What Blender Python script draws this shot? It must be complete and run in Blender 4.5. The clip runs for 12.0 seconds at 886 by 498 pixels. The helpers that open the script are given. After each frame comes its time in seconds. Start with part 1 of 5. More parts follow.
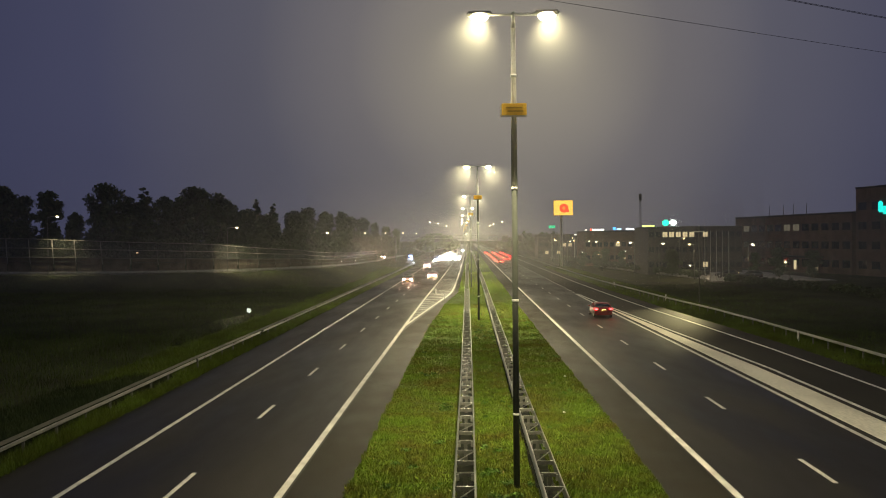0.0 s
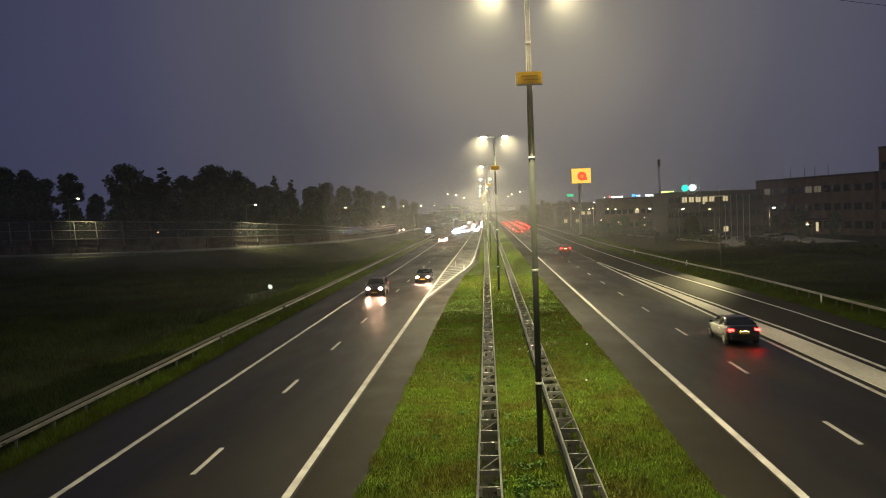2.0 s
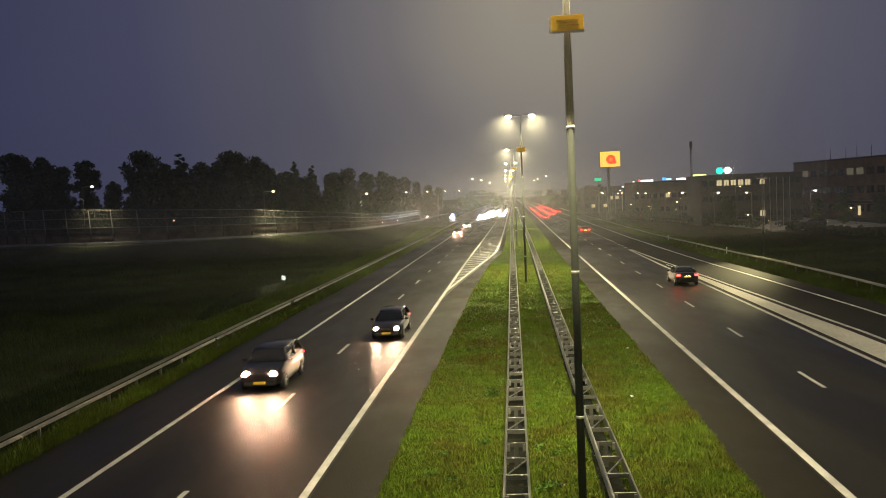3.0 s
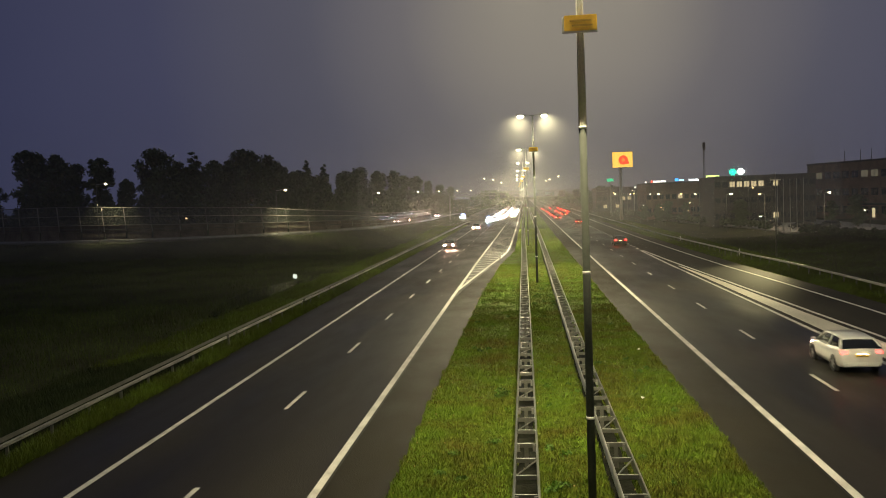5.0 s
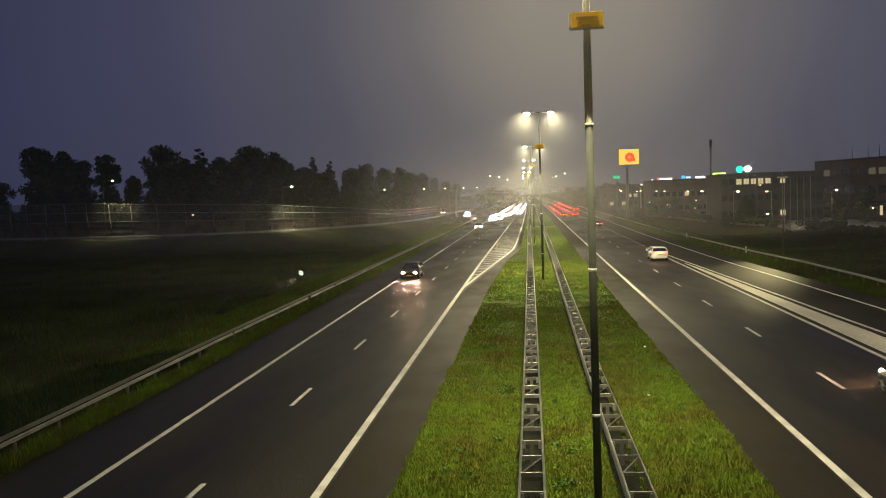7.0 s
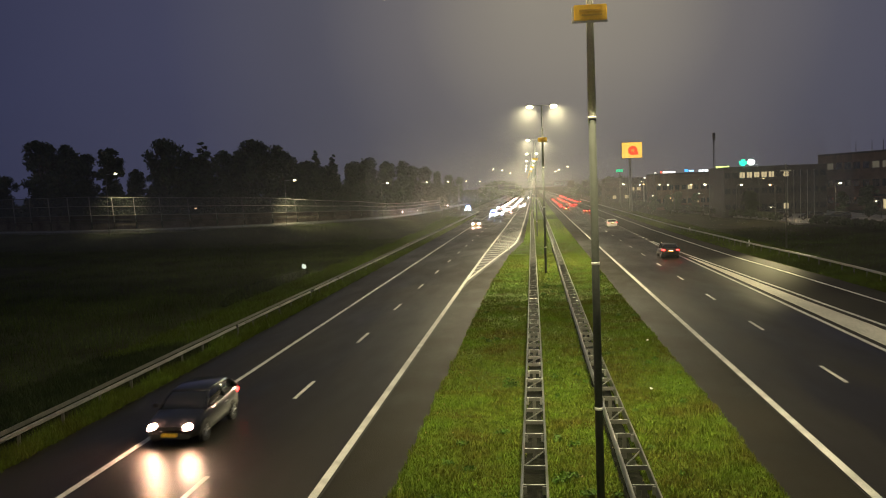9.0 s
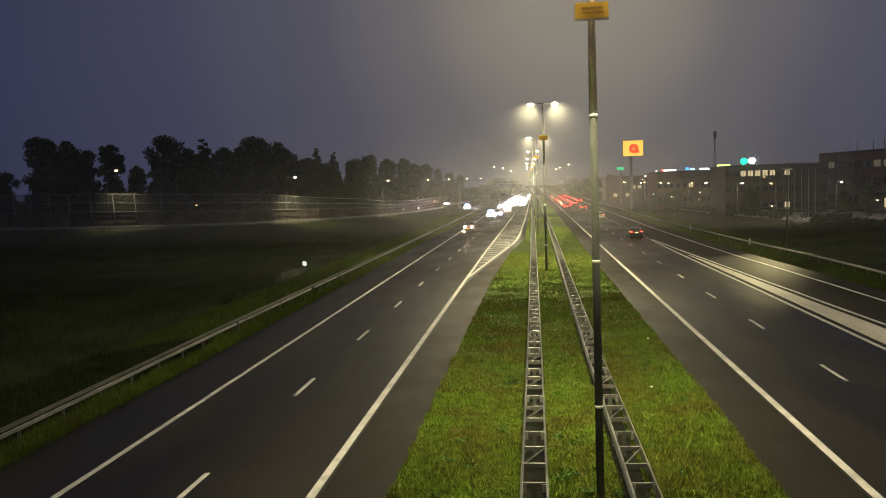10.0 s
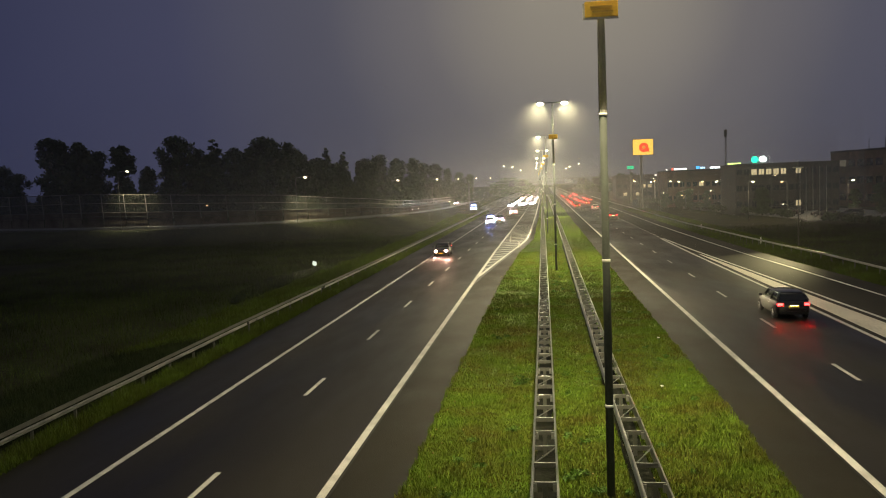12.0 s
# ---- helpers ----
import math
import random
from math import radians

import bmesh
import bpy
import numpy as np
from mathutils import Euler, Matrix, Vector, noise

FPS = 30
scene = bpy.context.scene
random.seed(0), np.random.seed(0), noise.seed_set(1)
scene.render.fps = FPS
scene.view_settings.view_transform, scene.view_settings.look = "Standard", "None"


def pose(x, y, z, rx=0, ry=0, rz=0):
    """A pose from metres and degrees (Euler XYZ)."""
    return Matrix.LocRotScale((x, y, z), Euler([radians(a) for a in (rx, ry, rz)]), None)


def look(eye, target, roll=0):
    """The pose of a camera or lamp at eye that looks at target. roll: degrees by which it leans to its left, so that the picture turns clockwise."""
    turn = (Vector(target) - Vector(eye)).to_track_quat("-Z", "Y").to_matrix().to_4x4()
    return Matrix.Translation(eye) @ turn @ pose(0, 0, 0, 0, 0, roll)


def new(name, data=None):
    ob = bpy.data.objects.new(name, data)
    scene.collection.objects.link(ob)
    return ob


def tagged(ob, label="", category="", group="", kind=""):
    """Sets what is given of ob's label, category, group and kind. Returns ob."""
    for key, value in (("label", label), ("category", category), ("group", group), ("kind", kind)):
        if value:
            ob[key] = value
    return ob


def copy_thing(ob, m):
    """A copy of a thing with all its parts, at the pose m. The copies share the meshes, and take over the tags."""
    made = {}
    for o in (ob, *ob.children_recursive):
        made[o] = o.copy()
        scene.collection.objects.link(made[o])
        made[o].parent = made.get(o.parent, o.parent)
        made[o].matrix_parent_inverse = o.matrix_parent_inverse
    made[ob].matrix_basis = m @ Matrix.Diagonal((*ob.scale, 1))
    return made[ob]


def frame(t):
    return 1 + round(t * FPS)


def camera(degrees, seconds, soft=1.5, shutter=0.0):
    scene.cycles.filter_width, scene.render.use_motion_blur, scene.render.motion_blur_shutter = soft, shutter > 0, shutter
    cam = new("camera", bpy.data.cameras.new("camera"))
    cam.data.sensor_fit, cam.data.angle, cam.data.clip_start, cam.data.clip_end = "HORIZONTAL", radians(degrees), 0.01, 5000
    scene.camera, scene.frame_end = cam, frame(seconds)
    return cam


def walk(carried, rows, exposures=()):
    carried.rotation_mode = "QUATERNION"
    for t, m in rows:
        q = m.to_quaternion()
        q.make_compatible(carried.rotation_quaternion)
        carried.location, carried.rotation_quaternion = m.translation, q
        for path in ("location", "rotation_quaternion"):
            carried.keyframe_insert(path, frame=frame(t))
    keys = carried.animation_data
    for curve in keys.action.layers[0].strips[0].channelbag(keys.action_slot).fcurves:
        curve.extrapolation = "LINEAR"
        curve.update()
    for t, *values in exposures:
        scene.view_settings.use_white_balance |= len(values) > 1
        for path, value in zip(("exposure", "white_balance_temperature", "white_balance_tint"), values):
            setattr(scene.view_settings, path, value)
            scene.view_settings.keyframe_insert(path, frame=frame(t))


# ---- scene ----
PATH = [
    (0, (0.464, -5.080, 7.935), (0.165, 4.915, 7.823), -0.52),
    (0.5, (0.464, -5.080, 7.935), (0.123, 4.914, 7.874), -0.80),
    (1, (0.464, -5.080, 7.935), (0.087, 4.913, 7.865), -1.15),
    (1.5, (0.464, -5.080, 7.935), (0.019, 4.906, 7.638), -1.58),
    (2, (0.464, -5.080, 7.935), (-0.061, 4.897, 7.499), -2.07),
    (2.1, (0.464, -5.080, 7.935), (-0.067, 4.896, 7.489), -2.10),
    (2.2, (0.464, -4.980, 7.935), (-0.075, 4.995, 7.474), -2.12),
    (2.3, (0.464, -3.980, 7.935), (-0.117, 5.991, 7.449), -2.16),
    (2.4, (0.464, -1.480, 7.935), (-0.201, 8.484, 7.400), -2.20),
    (2.5, (0.464, 0.190, 7.935), (-0.284, 10.145, 7.352), -2.26),
    (2.7, (0.464, 0.750, 7.935), (-0.333, 10.701, 7.350), -2.41),
    (3, (0.464, 0.920, 7.935), (-0.367, 10.868, 7.343), -2.47),
    (5, (0.464, 0.920, 7.935), (-0.498, 10.856, 7.343), -2.11),
    (5.5, (0.464, 0.920, 7.935), (-0.523, 10.853, 7.335), -2.00),
    (6, (0.464, 0.920, 7.935), (-0.538, 10.852, 7.335), -1.73),
    (6.5, (0.464, 0.920, 7.935), (-0.554, 10.849, 7.322), -1.82),
    (7, (0.464, 0.920, 7.935), (-0.568, 10.847, 7.311), -2.04),
    (9, (0.464, 0.920, 7.935), (-0.602, 10.838, 7.236), -2.04),
    (9.5, (0.464, 0.920, 7.935), (-0.606, 10.837, 7.217), -1.95),
    (10, (0.464, 0.920, 7.935), (-0.610, 10.836, 7.208), -1.87),
    (10.5, (0.464, 0.920, 7.935), (-0.627, 10.833, 7.203), -1.88),
    (11, (0.464, 0.920, 7.935), (-0.648, 10.831, 7.201), -1.91),
    (11.5, (0.464, 0.920, 7.935), (-0.682, 10.827, 7.197), -1.92),
    (12, (0.464, 0.920, 7.935), (-0.723, 10.823, 7.207), -2.07),
]
cam = camera(54.6, 12.0, soft=1.0, shutter=0.25)
walk(cam, [(t, look(eye, target, roll)) for t, eye, target, roll in PATH], [(t, stops, 6540, 7) for t, stops in ((0, 0.08), (2.2, 0.10), (2.5, 0.15), (3, 0.10), (5, 0.0), (12, 0.0))])

# ---- dusk sky: deep blue overcast with the town's glow low over the road ----
world = bpy.data.worlds.new("dusk")
scene.world = world
world.use_nodes = True
wn, wl = world.node_tree.nodes, world.node_tree.links
wn.clear()
w_out = wn.new("ShaderNodeOutputWorld")
w_bg = wn.new("ShaderNodeBackground")
w_tc = wn.new("ShaderNodeTexCoord")
w_norm = wn.new("ShaderNodeVectorMath"); w_norm.operation = "NORMALIZE"
w_dot = wn.new("ShaderNodeVectorMath"); w_dot.operation = "DOT_PRODUCT"
w_dot.inputs[1].default_value = Vector((0.045, 0.97, 0.20)).normalized()
w_ramp = wn.new("ShaderNodeValToRGB")
w_noise = wn.new("ShaderNodeTexNoise")
w_noise.inputs["Scale"].default_value = 2.2
w_noise.inputs["Detail"].default_value = 3.0
w_mix = wn.new("ShaderNodeMix"); w_mix.data_type = "RGBA"; w_mix.blend_type = "MULTIPLY"
w_mix.inputs["Factor"].default_value = 0.35
els = w_ramp.color_ramp.elements
els[0].position, els[0].color = 0.0, (0.020, 0.021, 0.044, 1)
els[1].position, els[1].color = 1.0, (0.190, 0.168, 0.142, 1)
for p, c in ((0.80, (0.024, 0.026, 0.056, 1)), (0.90, (0.036, 0.037, 0.068, 1)), (0.96, (0.062, 0.060, 0.080, 1)), (0.985, (0.104, 0.095, 0.100, 1))):
    e = els.new(p)
    e.color = c
wl.new(w_tc.outputs["Generated"], w_norm.inputs[0])
wl.new(w_norm.outputs[0], w_dot.inputs[0])
wl.new(w_norm.outputs[0], w_noise.inputs["Vector"])
wl.new(w_dot.outputs["Value"], w_ramp.inputs[0])
wl.new(w_ramp.outputs[0], w_mix.inputs[6])
wl.new(w_noise.outputs["Fac"], w_mix.inputs[7])
w_sep = wn.new("ShaderNodeSeparateXYZ")
w_up = wn.new("ShaderNodeMapRange"); w_up.interpolation_type = "SMOOTHSTEP"
w_up.inputs["From Min"].default_value, w_up.inputs["From Max"].default_value = 0.22, 1.0
w_high = wn.new("ShaderNodeMix"); w_high.data_type = "RGBA"
w_high.inputs[7].default_value = (0.045, 0.048, 0.059, 1)
wl.new(w_norm.outputs[0], w_sep.inputs[0])
wl.new(w_sep.outputs["Z"], w_up.inputs["Value"])
wl.new(w_up.outputs[0], w_high.inputs["Factor"])
wl.new(w_mix.outputs[2], w_high.inputs[6])
wl.new(w_high.outputs[2], w_bg.inputs["Color"])
w_bg.inputs["Strength"].default_value = 1.75
wl.new(w_bg.outputs[0], w_out.inputs[0])

LAMP_WARM = (1.0, 0.86, 0.51)
POST_POWER = 12500.0
SPACING = 56.6
POSTS = [(1.93 - 0.0095 * SPACING * k, 22.2 + SPACING * k) for k in range(-1, 8)]


def spot(name, place, target, watts, colour, degrees=150, blend=0.7, radius=0.2):
    data = bpy.data.lights.new(name, "SPOT")
    data.energy, data.color, data.spot_size, data.spot_blend, data.shadow_soft_size = watts, colour, radians(degrees), blend, radius
    ob = new(name, data)
    ob.matrix_world = look(place, target)
    return ob


# each head throws its light up and down the road
for n, (px, py) in enumerate(POSTS[:6]):
    for side in (-1, 1):
        for way in (-1, 1) if n < 4 else (0,):
            spot("road_light", (px + 1.06 * side, py, 14.9), (px + 6.5 * side, py + 16.0 * way, 0), POST_POWER * (1.1, 1.1, 2.2, 2.1, 2.0, 2.0)[n], LAMP_WARM, 126, 1.0)


# ---- materials ----
def mat(name, base, rough=0.6, metal=0.0, vary=0.25, scale=6.0, bump=0.0, fine=60.0, spec=0.5, rough_vary=0.0, stretch=(1, 1, 1), coat=0.0, second=None, per_object=0.0):
    """A surface with two scales of colour change, roughness change and fine relief."""
    m = bpy.data.materials.new(name)
    m.use_nodes = True
    nt = m.node_tree
    b = nt.nodes["Principled BSDF"]
    b.inputs["Roughness"].default_value, b.inputs["Metallic"].default_value = rough, metal
    b.inputs["Specular IOR Level"].default_value = spec
    b.inputs["Coat Weight"].default_value = coat
    b.inputs["Coat Roughness"].default_value = 0.06
    tc = nt.nodes.new("ShaderNodeTexCoord")
    mp = nt.nodes.new("ShaderNodeMapping")
    mp.inputs["Scale"].default_value = stretch
    nt.links.new(tc.outputs["Object"], mp.inputs[0])
    big, small = nt.nodes.new("ShaderNodeTexNoise"), nt.nodes.new("ShaderNodeTexNoise")
    big.inputs["Scale"].default_value, small.inputs["Scale"].default_value = scale, fine
    big.inputs["Detail"].default_value, small.inputs["Detail"].default_value = 4, 3
    for n in (big, small):
        nt.links.new(mp.outputs[0], n.inputs["Vector"])
    ramp = nt.nodes.new("ShaderNodeValToRGB")
    lo = second or tuple(c * (1 - vary) for c in base)
    hi = base if second else tuple(min(1, c * (1 + vary)) for c in base)
    ramp.color_ramp.elements[0].position, ramp.color_ramp.elements[0].color = 0.32, (*lo, 1)
    ramp.color_ramp.elements[1].position, ramp.color_ramp.elements[1].color = 0.68, (*hi, 1)
    nt.links.new(big.outputs["Fac"], ramp.inputs[0])
    mul = nt.nodes.new("ShaderNodeMix"); mul.data_type = "RGBA"; mul.blend_type = "MULTIPLY"
    mul.inputs["Factor"].default_value = min(1.0, vary * 1.6)
    grain = nt.nodes.new("ShaderNodeMapRange")
    grain.inputs["From Min"].default_value, grain.inputs["From Max"].default_value = 0.3, 0.7
    grain.inputs["To Min"].default_value, grain.inputs["To Max"].default_value = 0.45, 1.35
    nt.links.new(small.outputs["Fac"], grain.inputs["Value"])
    nt.links.new(ramp.outputs[0], mul.inputs[6])
    nt.links.new(grain.outputs[0], mul.inputs[7])
    last = mul.outputs[2]
    if per_object:
        info = nt.nodes.new("ShaderNodeObjectInfo")
        span = nt.nodes.new("ShaderNodeMapRange")
        span.inputs["To Min"].default_value, span.inputs["To Max"].default_value = 1 - per_object, 1 + per_object
        nt.links.new(info.outputs["Random"], span.inputs["Value"])
        hsv = nt.nodes.new("ShaderNodeHueSaturation")
        nt.links.new(span.outputs[0], hsv.inputs["Value"])
        nt.links.new(last, hsv.inputs["Color"])
        last = hsv.outputs[0]
    nt.links.new(last, b.inputs["Base Color"])
    if rough_vary:
        rr = nt.nodes.new("ShaderNodeMapRange")
        rr.inputs["From Min"].default_value, rr.inputs["From Max"].default_value = 0.3, 0.7
        rr.inputs["To Min"].default_value, rr.inputs["To Max"].default_value = max(0.02, rough - rough_vary), min(1, rough + rough_vary)
        nt.links.new(big.outputs["Fac"], rr.inputs["Value"])
        nt.links.new(rr.outputs[0], b.inputs["Roughness"])
    if bump:
        bp = nt.nodes.new("ShaderNodeBump")
        bp.inputs["Strength"].default_value, bp.inputs["Distance"].default_value = bump, 0.02
        nt.links.new(small.outputs["Fac"], bp.inputs["Height"])
        nt.links.new(bp.outputs[0], b.inputs["Normal"])
    return m


def glow(name, colour, strength):
    m = bpy.data.materials.new(name)
    m.use_nodes = True
    nt = m.node_tree
    nt.nodes.clear()
    out, em = nt.nodes.new("ShaderNodeOutputMaterial"), nt.nodes.new("ShaderNodeEmission")
    em.inputs["Color"].default_value, em.inputs["Strength"].default_value = (*colour, 1), strength
    nt.links.new(em.outputs[0], out.inputs[0])
    return m


def glass(name, tint, rough=0.05, clear=0.6, milky=0.0):
    m = bpy.data.materials.new(name)
    m.use_nodes = True
    nt = m.node_tree
    b = nt.nodes["Principled BSDF"]
    b.inputs["Base Color"].default_value, b.inputs["Roughness"].default_value = (*tint, 1), rough
    out = nt.nodes["Material Output"]
    tr, mx = nt.nodes.new("ShaderNodeBsdfTransparent"), nt.nodes.new("ShaderNodeMixShader")
    tr.inputs["Color"].default_value = (0.8, 0.85, 0.82, 1)
    mx.inputs["Fac"].default_value = 1 - clear
    nt.links.new(tr.outputs[0], mx.inputs[1])
    last = b.outputs[0]
    if milky:
        tl, add = nt.nodes.new("ShaderNodeBsdfTranslucent"), nt.nodes.new("ShaderNodeMixShader")
        tl.inputs["Color"].default_value = (0.62, 0.60, 0.50, 1)
        add.inputs["Fac"].default_value = milky
        nt.links.new(last, add.inputs[1])
        nt.links.new(tl.outputs[0], add.inputs[2])
        last = add.outputs[0]
    nt.links.new(last, mx.inputs[2])
    nt.links.new(mx.outputs[0], out.inputs[0])
    return m


ASPHALT = mat("asphalt", (0.0118, 0.0098, 0.0066), 0.49, spec=0.25, vary=0.42, scale=0.35, fine=24.0, bump=0.40, rough_vary=0.10, stretch=(1.0, 0.22, 1.0))
SHOULDER = mat("old_asphalt", (0.0140, 0.0120, 0.0082), 0.68, spec=0.1, vary=0.34, scale=0.5, fine=26.0, bump=0.5, rough_vary=0.1, stretch=(1.0, 0.5, 1.0))
LANE_ASPHALT = mat("lane_asphalt", (0.026, 0.0235, 0.018), 0.65, spec=0.08, vary=0.3, scale=0.3, fine=26.0, bump=0.4, stretch=(1.0, 0.3, 1.0))
RAMP_ASPHALT = mat("ramp_asphalt", (0.04, 0.038, 0.034), 0.50, vary=0.30, scale=0.3, fine=30.0, bump=0.4, rough_vary=0.08)
LINE = mat("road_paint", (0.54, 0.53, 0.50), 0.55, vary=0.22, scale=1.2, fine=22.0, bump=0.2)
PALE = mat("pale_concrete", (0.60, 0.57, 0.49), 0.6, vary=0.20, scale=0.5, fine=9.0, bump=0.2, stretch=(1.0, 0.25, 1.0))
SOIL = mat("field_soil", (0.040, 0.044, 0.018), 0.95, vary=0.45, scale=0.12, fine=3.0, bump=0.8, spec=0.1, second=(0.020, 0.021, 0.011))
# soil colour darkened to hold the shade under the guard rails
SHADED_SOIL = mat("shaded_soil", (0.009, 0.010, 0.005), 0.9, vary=0.5, scale=1.2, fine=9.0, bump=0.8, spec=0.1)
GRASS = mat("grass_blades", (0.120, 0.198, 0.018), 0.6, vary=0.5, scale=0.42, fine=2.6, spec=0.15, second=(0.118, 0.108, 0.018))
TURF = mat("turf", (0.080, 0.150, 0.008), 0.9, vary=0.5, scale=0.4, fine=5.0, bump=0.8, spec=0.1, second=(0.062, 0.080, 0.010))
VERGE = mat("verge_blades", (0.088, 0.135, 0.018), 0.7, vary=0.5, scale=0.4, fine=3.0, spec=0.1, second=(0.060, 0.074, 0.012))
# darker copy of the slope grass, the near stretch's dimness put into its colour
DIM_SLOPE = mat("dim_slope_grass", (0.036, 0.050, 0.020), 0.8, vary=0.5, scale=0.3, fine=2.0, spec=0.1, second=(0.018, 0.026, 0.012))
REED = mat("rough_grass", (0.088, 0.118, 0.036), 0.8, vary=0.5, scale=0.16, fine=2.0, spec=0.1, second=(0.034, 0.045, 0.016))
LEAF = mat("leaves", (0.045, 0.065, 0.026), 0.7, vary=0.45, scale=0.3, fine=2.0)
HEDGE = mat("hedge_leaves", (0.042, 0.058, 0.026), 0.7, vary=0.45, scale=0.6, fine=3.0)
BARK = mat("bark", (0.11, 0.085, 0.06), 0.85, vary=0.3, scale=3.0, fine=14.0, bump=0.8)
STEEL = mat("galvanised_steel", (0.36, 0.36, 0.34), 0.40, 0.75, vary=0.18, scale=0.8, fine=18.0, rough_vary=0.12)
DULL_STEEL = mat("weathered_steel", (0.13, 0.13, 0.115), 0.5, 0.45, vary=0.25, scale=1.4, fine=16.0, rough_vary=0.12)
VERGE_STEEL = mat("verge_rail_steel", (0.34, 0.33, 0.30), 0.36, 0.6, vary=0.3, scale=0.8, fine=18.0, rough_vary=0.12)
POST_GREEN = mat("post_paint", (0.050, 0.055, 0.048), 0.75, 0.0, spec=0.16, vary=0.18, scale=1.0, fine=20.0)
BARRIER_STEEL = mat("barrier_steel", (0.24, 0.225, 0.195), 0.5, 0.3, vary=0.3, scale=0.3, fine=8.0)
POST_GREY = mat("post_zinc", (0.42, 0.41, 0.37), 0.45, 0.2, vary=0.15, scale=1.0, fine=20.0)
BAND = mat("reflective_band", (0.72, 0.72, 0.68), 0.4, vary=0.1, scale=4.0)
PLATE_Y = mat("yellow_plate", (0.76, 0.46, 0.035), 0.45, vary=0.12, scale=3.0, fine=20.0)
DARK = mat("dark_plastic", (0.03, 0.03, 0.03), 0.5, vary=0.15)
RUBBER = mat("tyre_rubber", (0.025, 0.025, 0.026), 0.7, vary=0.2, scale=8)
ALLOY = mat("alloy_rim", (0.5, 0.5, 0.51), 0.3, 0.9, vary=0.12)
CARGLASS = mat("car_glass", (0.012, 0.013, 0.015), 0.06, vary=0.1, spec=0.7)
NUMBER_Y = mat("yellow_number_plate", (0.80, 0.52, 0.05), 0.4, vary=0.06)
BRICK = mat("dark_brick_wall", (0.150, 0.098, 0.074), 0.85, vary=0.25, scale=0.5, fine=5.0, bump=0.4)
CONCRETE = mat("grey_concrete", (0.25, 0.24, 0.22), 0.8, vary=0.25, scale=0.4, fine=6.0, bump=0.3)
DARKWALL = mat("dark_cladding", (0.062, 0.060, 0.057), 0.75, spec=0.2, vary=0.2, scale=0.6, fine=7.0)
WINDOW = mat("dark_window_glass", (0.028, 0.032, 0.04), 0.08, vary=0.2, scale=0.4, spec=0.6)
PANEL = glass("barrier_panel", (0.07, 0.075, 0.065), 0.25, 0.62, 0.22)
WALL_PANEL = mat("barrier_wall_panel", (0.15, 0.125, 0.10), 0.85, vary=0.35, scale=0.5, fine=6.0, per_object=0.35)
WATER = mat("ditch_water", (0.010, 0.013, 0.010), 0.05, vary=0.2, scale=0.5, bump=0.05, fine=6.0)
WHITE = mat("white_plastic", (0.75, 0.75, 0.72), 0.45, vary=0.1)
LENS = glow("lamp_lens", (1.0, 0.88, 0.58), 40.0)
LENS_FAR = glow("far_lamp_lens", (1.0, 0.83, 0.50), 8.0)
LENS_SIDE = glow("side_lamp_lens", (1.0, 0.84, 0.52), 16.0)
ORANGE_LAMP = glow("orange_lamp_lens", (1.0, 0.62, 0.25), 8.0)
HEAD = glow("headlight_glow", (1.0, 0.54, 0.36), 1200.0)
HEAD_COOL = glow("xenon_headlight_glow", (0.80, 0.92, 1.0), 1500.0)
TAIL = glow("tail_light_glow", (1.0, 0.006, 0.006), 70.0)
TAIL_DIM = glow("dim_tail_light_glow", (1.0, 0.05, 0.04), 9.0)
TAIL_FAR = glow("brake_light_glow", (1.0, 0.006, 0.005), 90.0)
PLATE_LIT = glow("plate_lamp_glow", (1.0, 0.75, 0.35), 14.0)
BLUE = glow("blue_beacon_glow", (0.06, 0.16, 1.0), 220.0)
ROOM = glow("lit_room", (1.0, 0.80, 0.45), 0.75)
ROOM_PALE = glow("lit_office", (1.0, 0.86, 0.60), 0.10)


# ---- mesh helpers ----
def finish(name, bm, material, parent=None, label="", smooth=False):
    me = bpy.data.meshes.new(name)
    bm.to_mesh(me)
    bm.free()
    for m in material if isinstance(material, (list, tuple)) else (material,):
        me.materials.append(m)
    if smooth:
        me.polygons.foreach_set("use_smooth", [True] * len(me.polygons))
    ob = new(name, me)
    if parent:
        ob.parent = parent
    return tagged(ob, label)


def part(name, bm, material, parent, label="", smooth=False):
    return finish(name, bm, material, parent, label, smooth)


def box(bm, x0, x1, y0, y1, z0, z1, bevel=0.0):
    m = Matrix.Translation(((x0 + x1) / 2, (y0 + y1) / 2, (z0 + z1) / 2)) @ Matrix.Diagonal((x1 - x0, y1 - y0, z1 - z0, 1))
    vs = bmesh.ops.create_cube(bm, size=1, matrix=m)["verts"]
    if bevel:
        es = {e for v in vs for e in v.link_edges}
        bmesh.ops.bevel(bm, geom=list(es), offset=bevel, segments=2, affect="EDGES")
    return bm


def rod(bm, a, b, r0, r1=None, sides=8, caps=True):
    a, b = Vector(a), Vector(b)
    m = Matrix.Translation((a + b) / 2) @ (b - a).to_track_quat("Z", "Y").to_matrix().to_4x4()
    bmesh.ops.create_cone(bm, cap_ends=caps, segments=sides, radius1=r0, radius2=r0 if r1 is None else r1, depth=(b - a).length, matrix=m)
    return bm


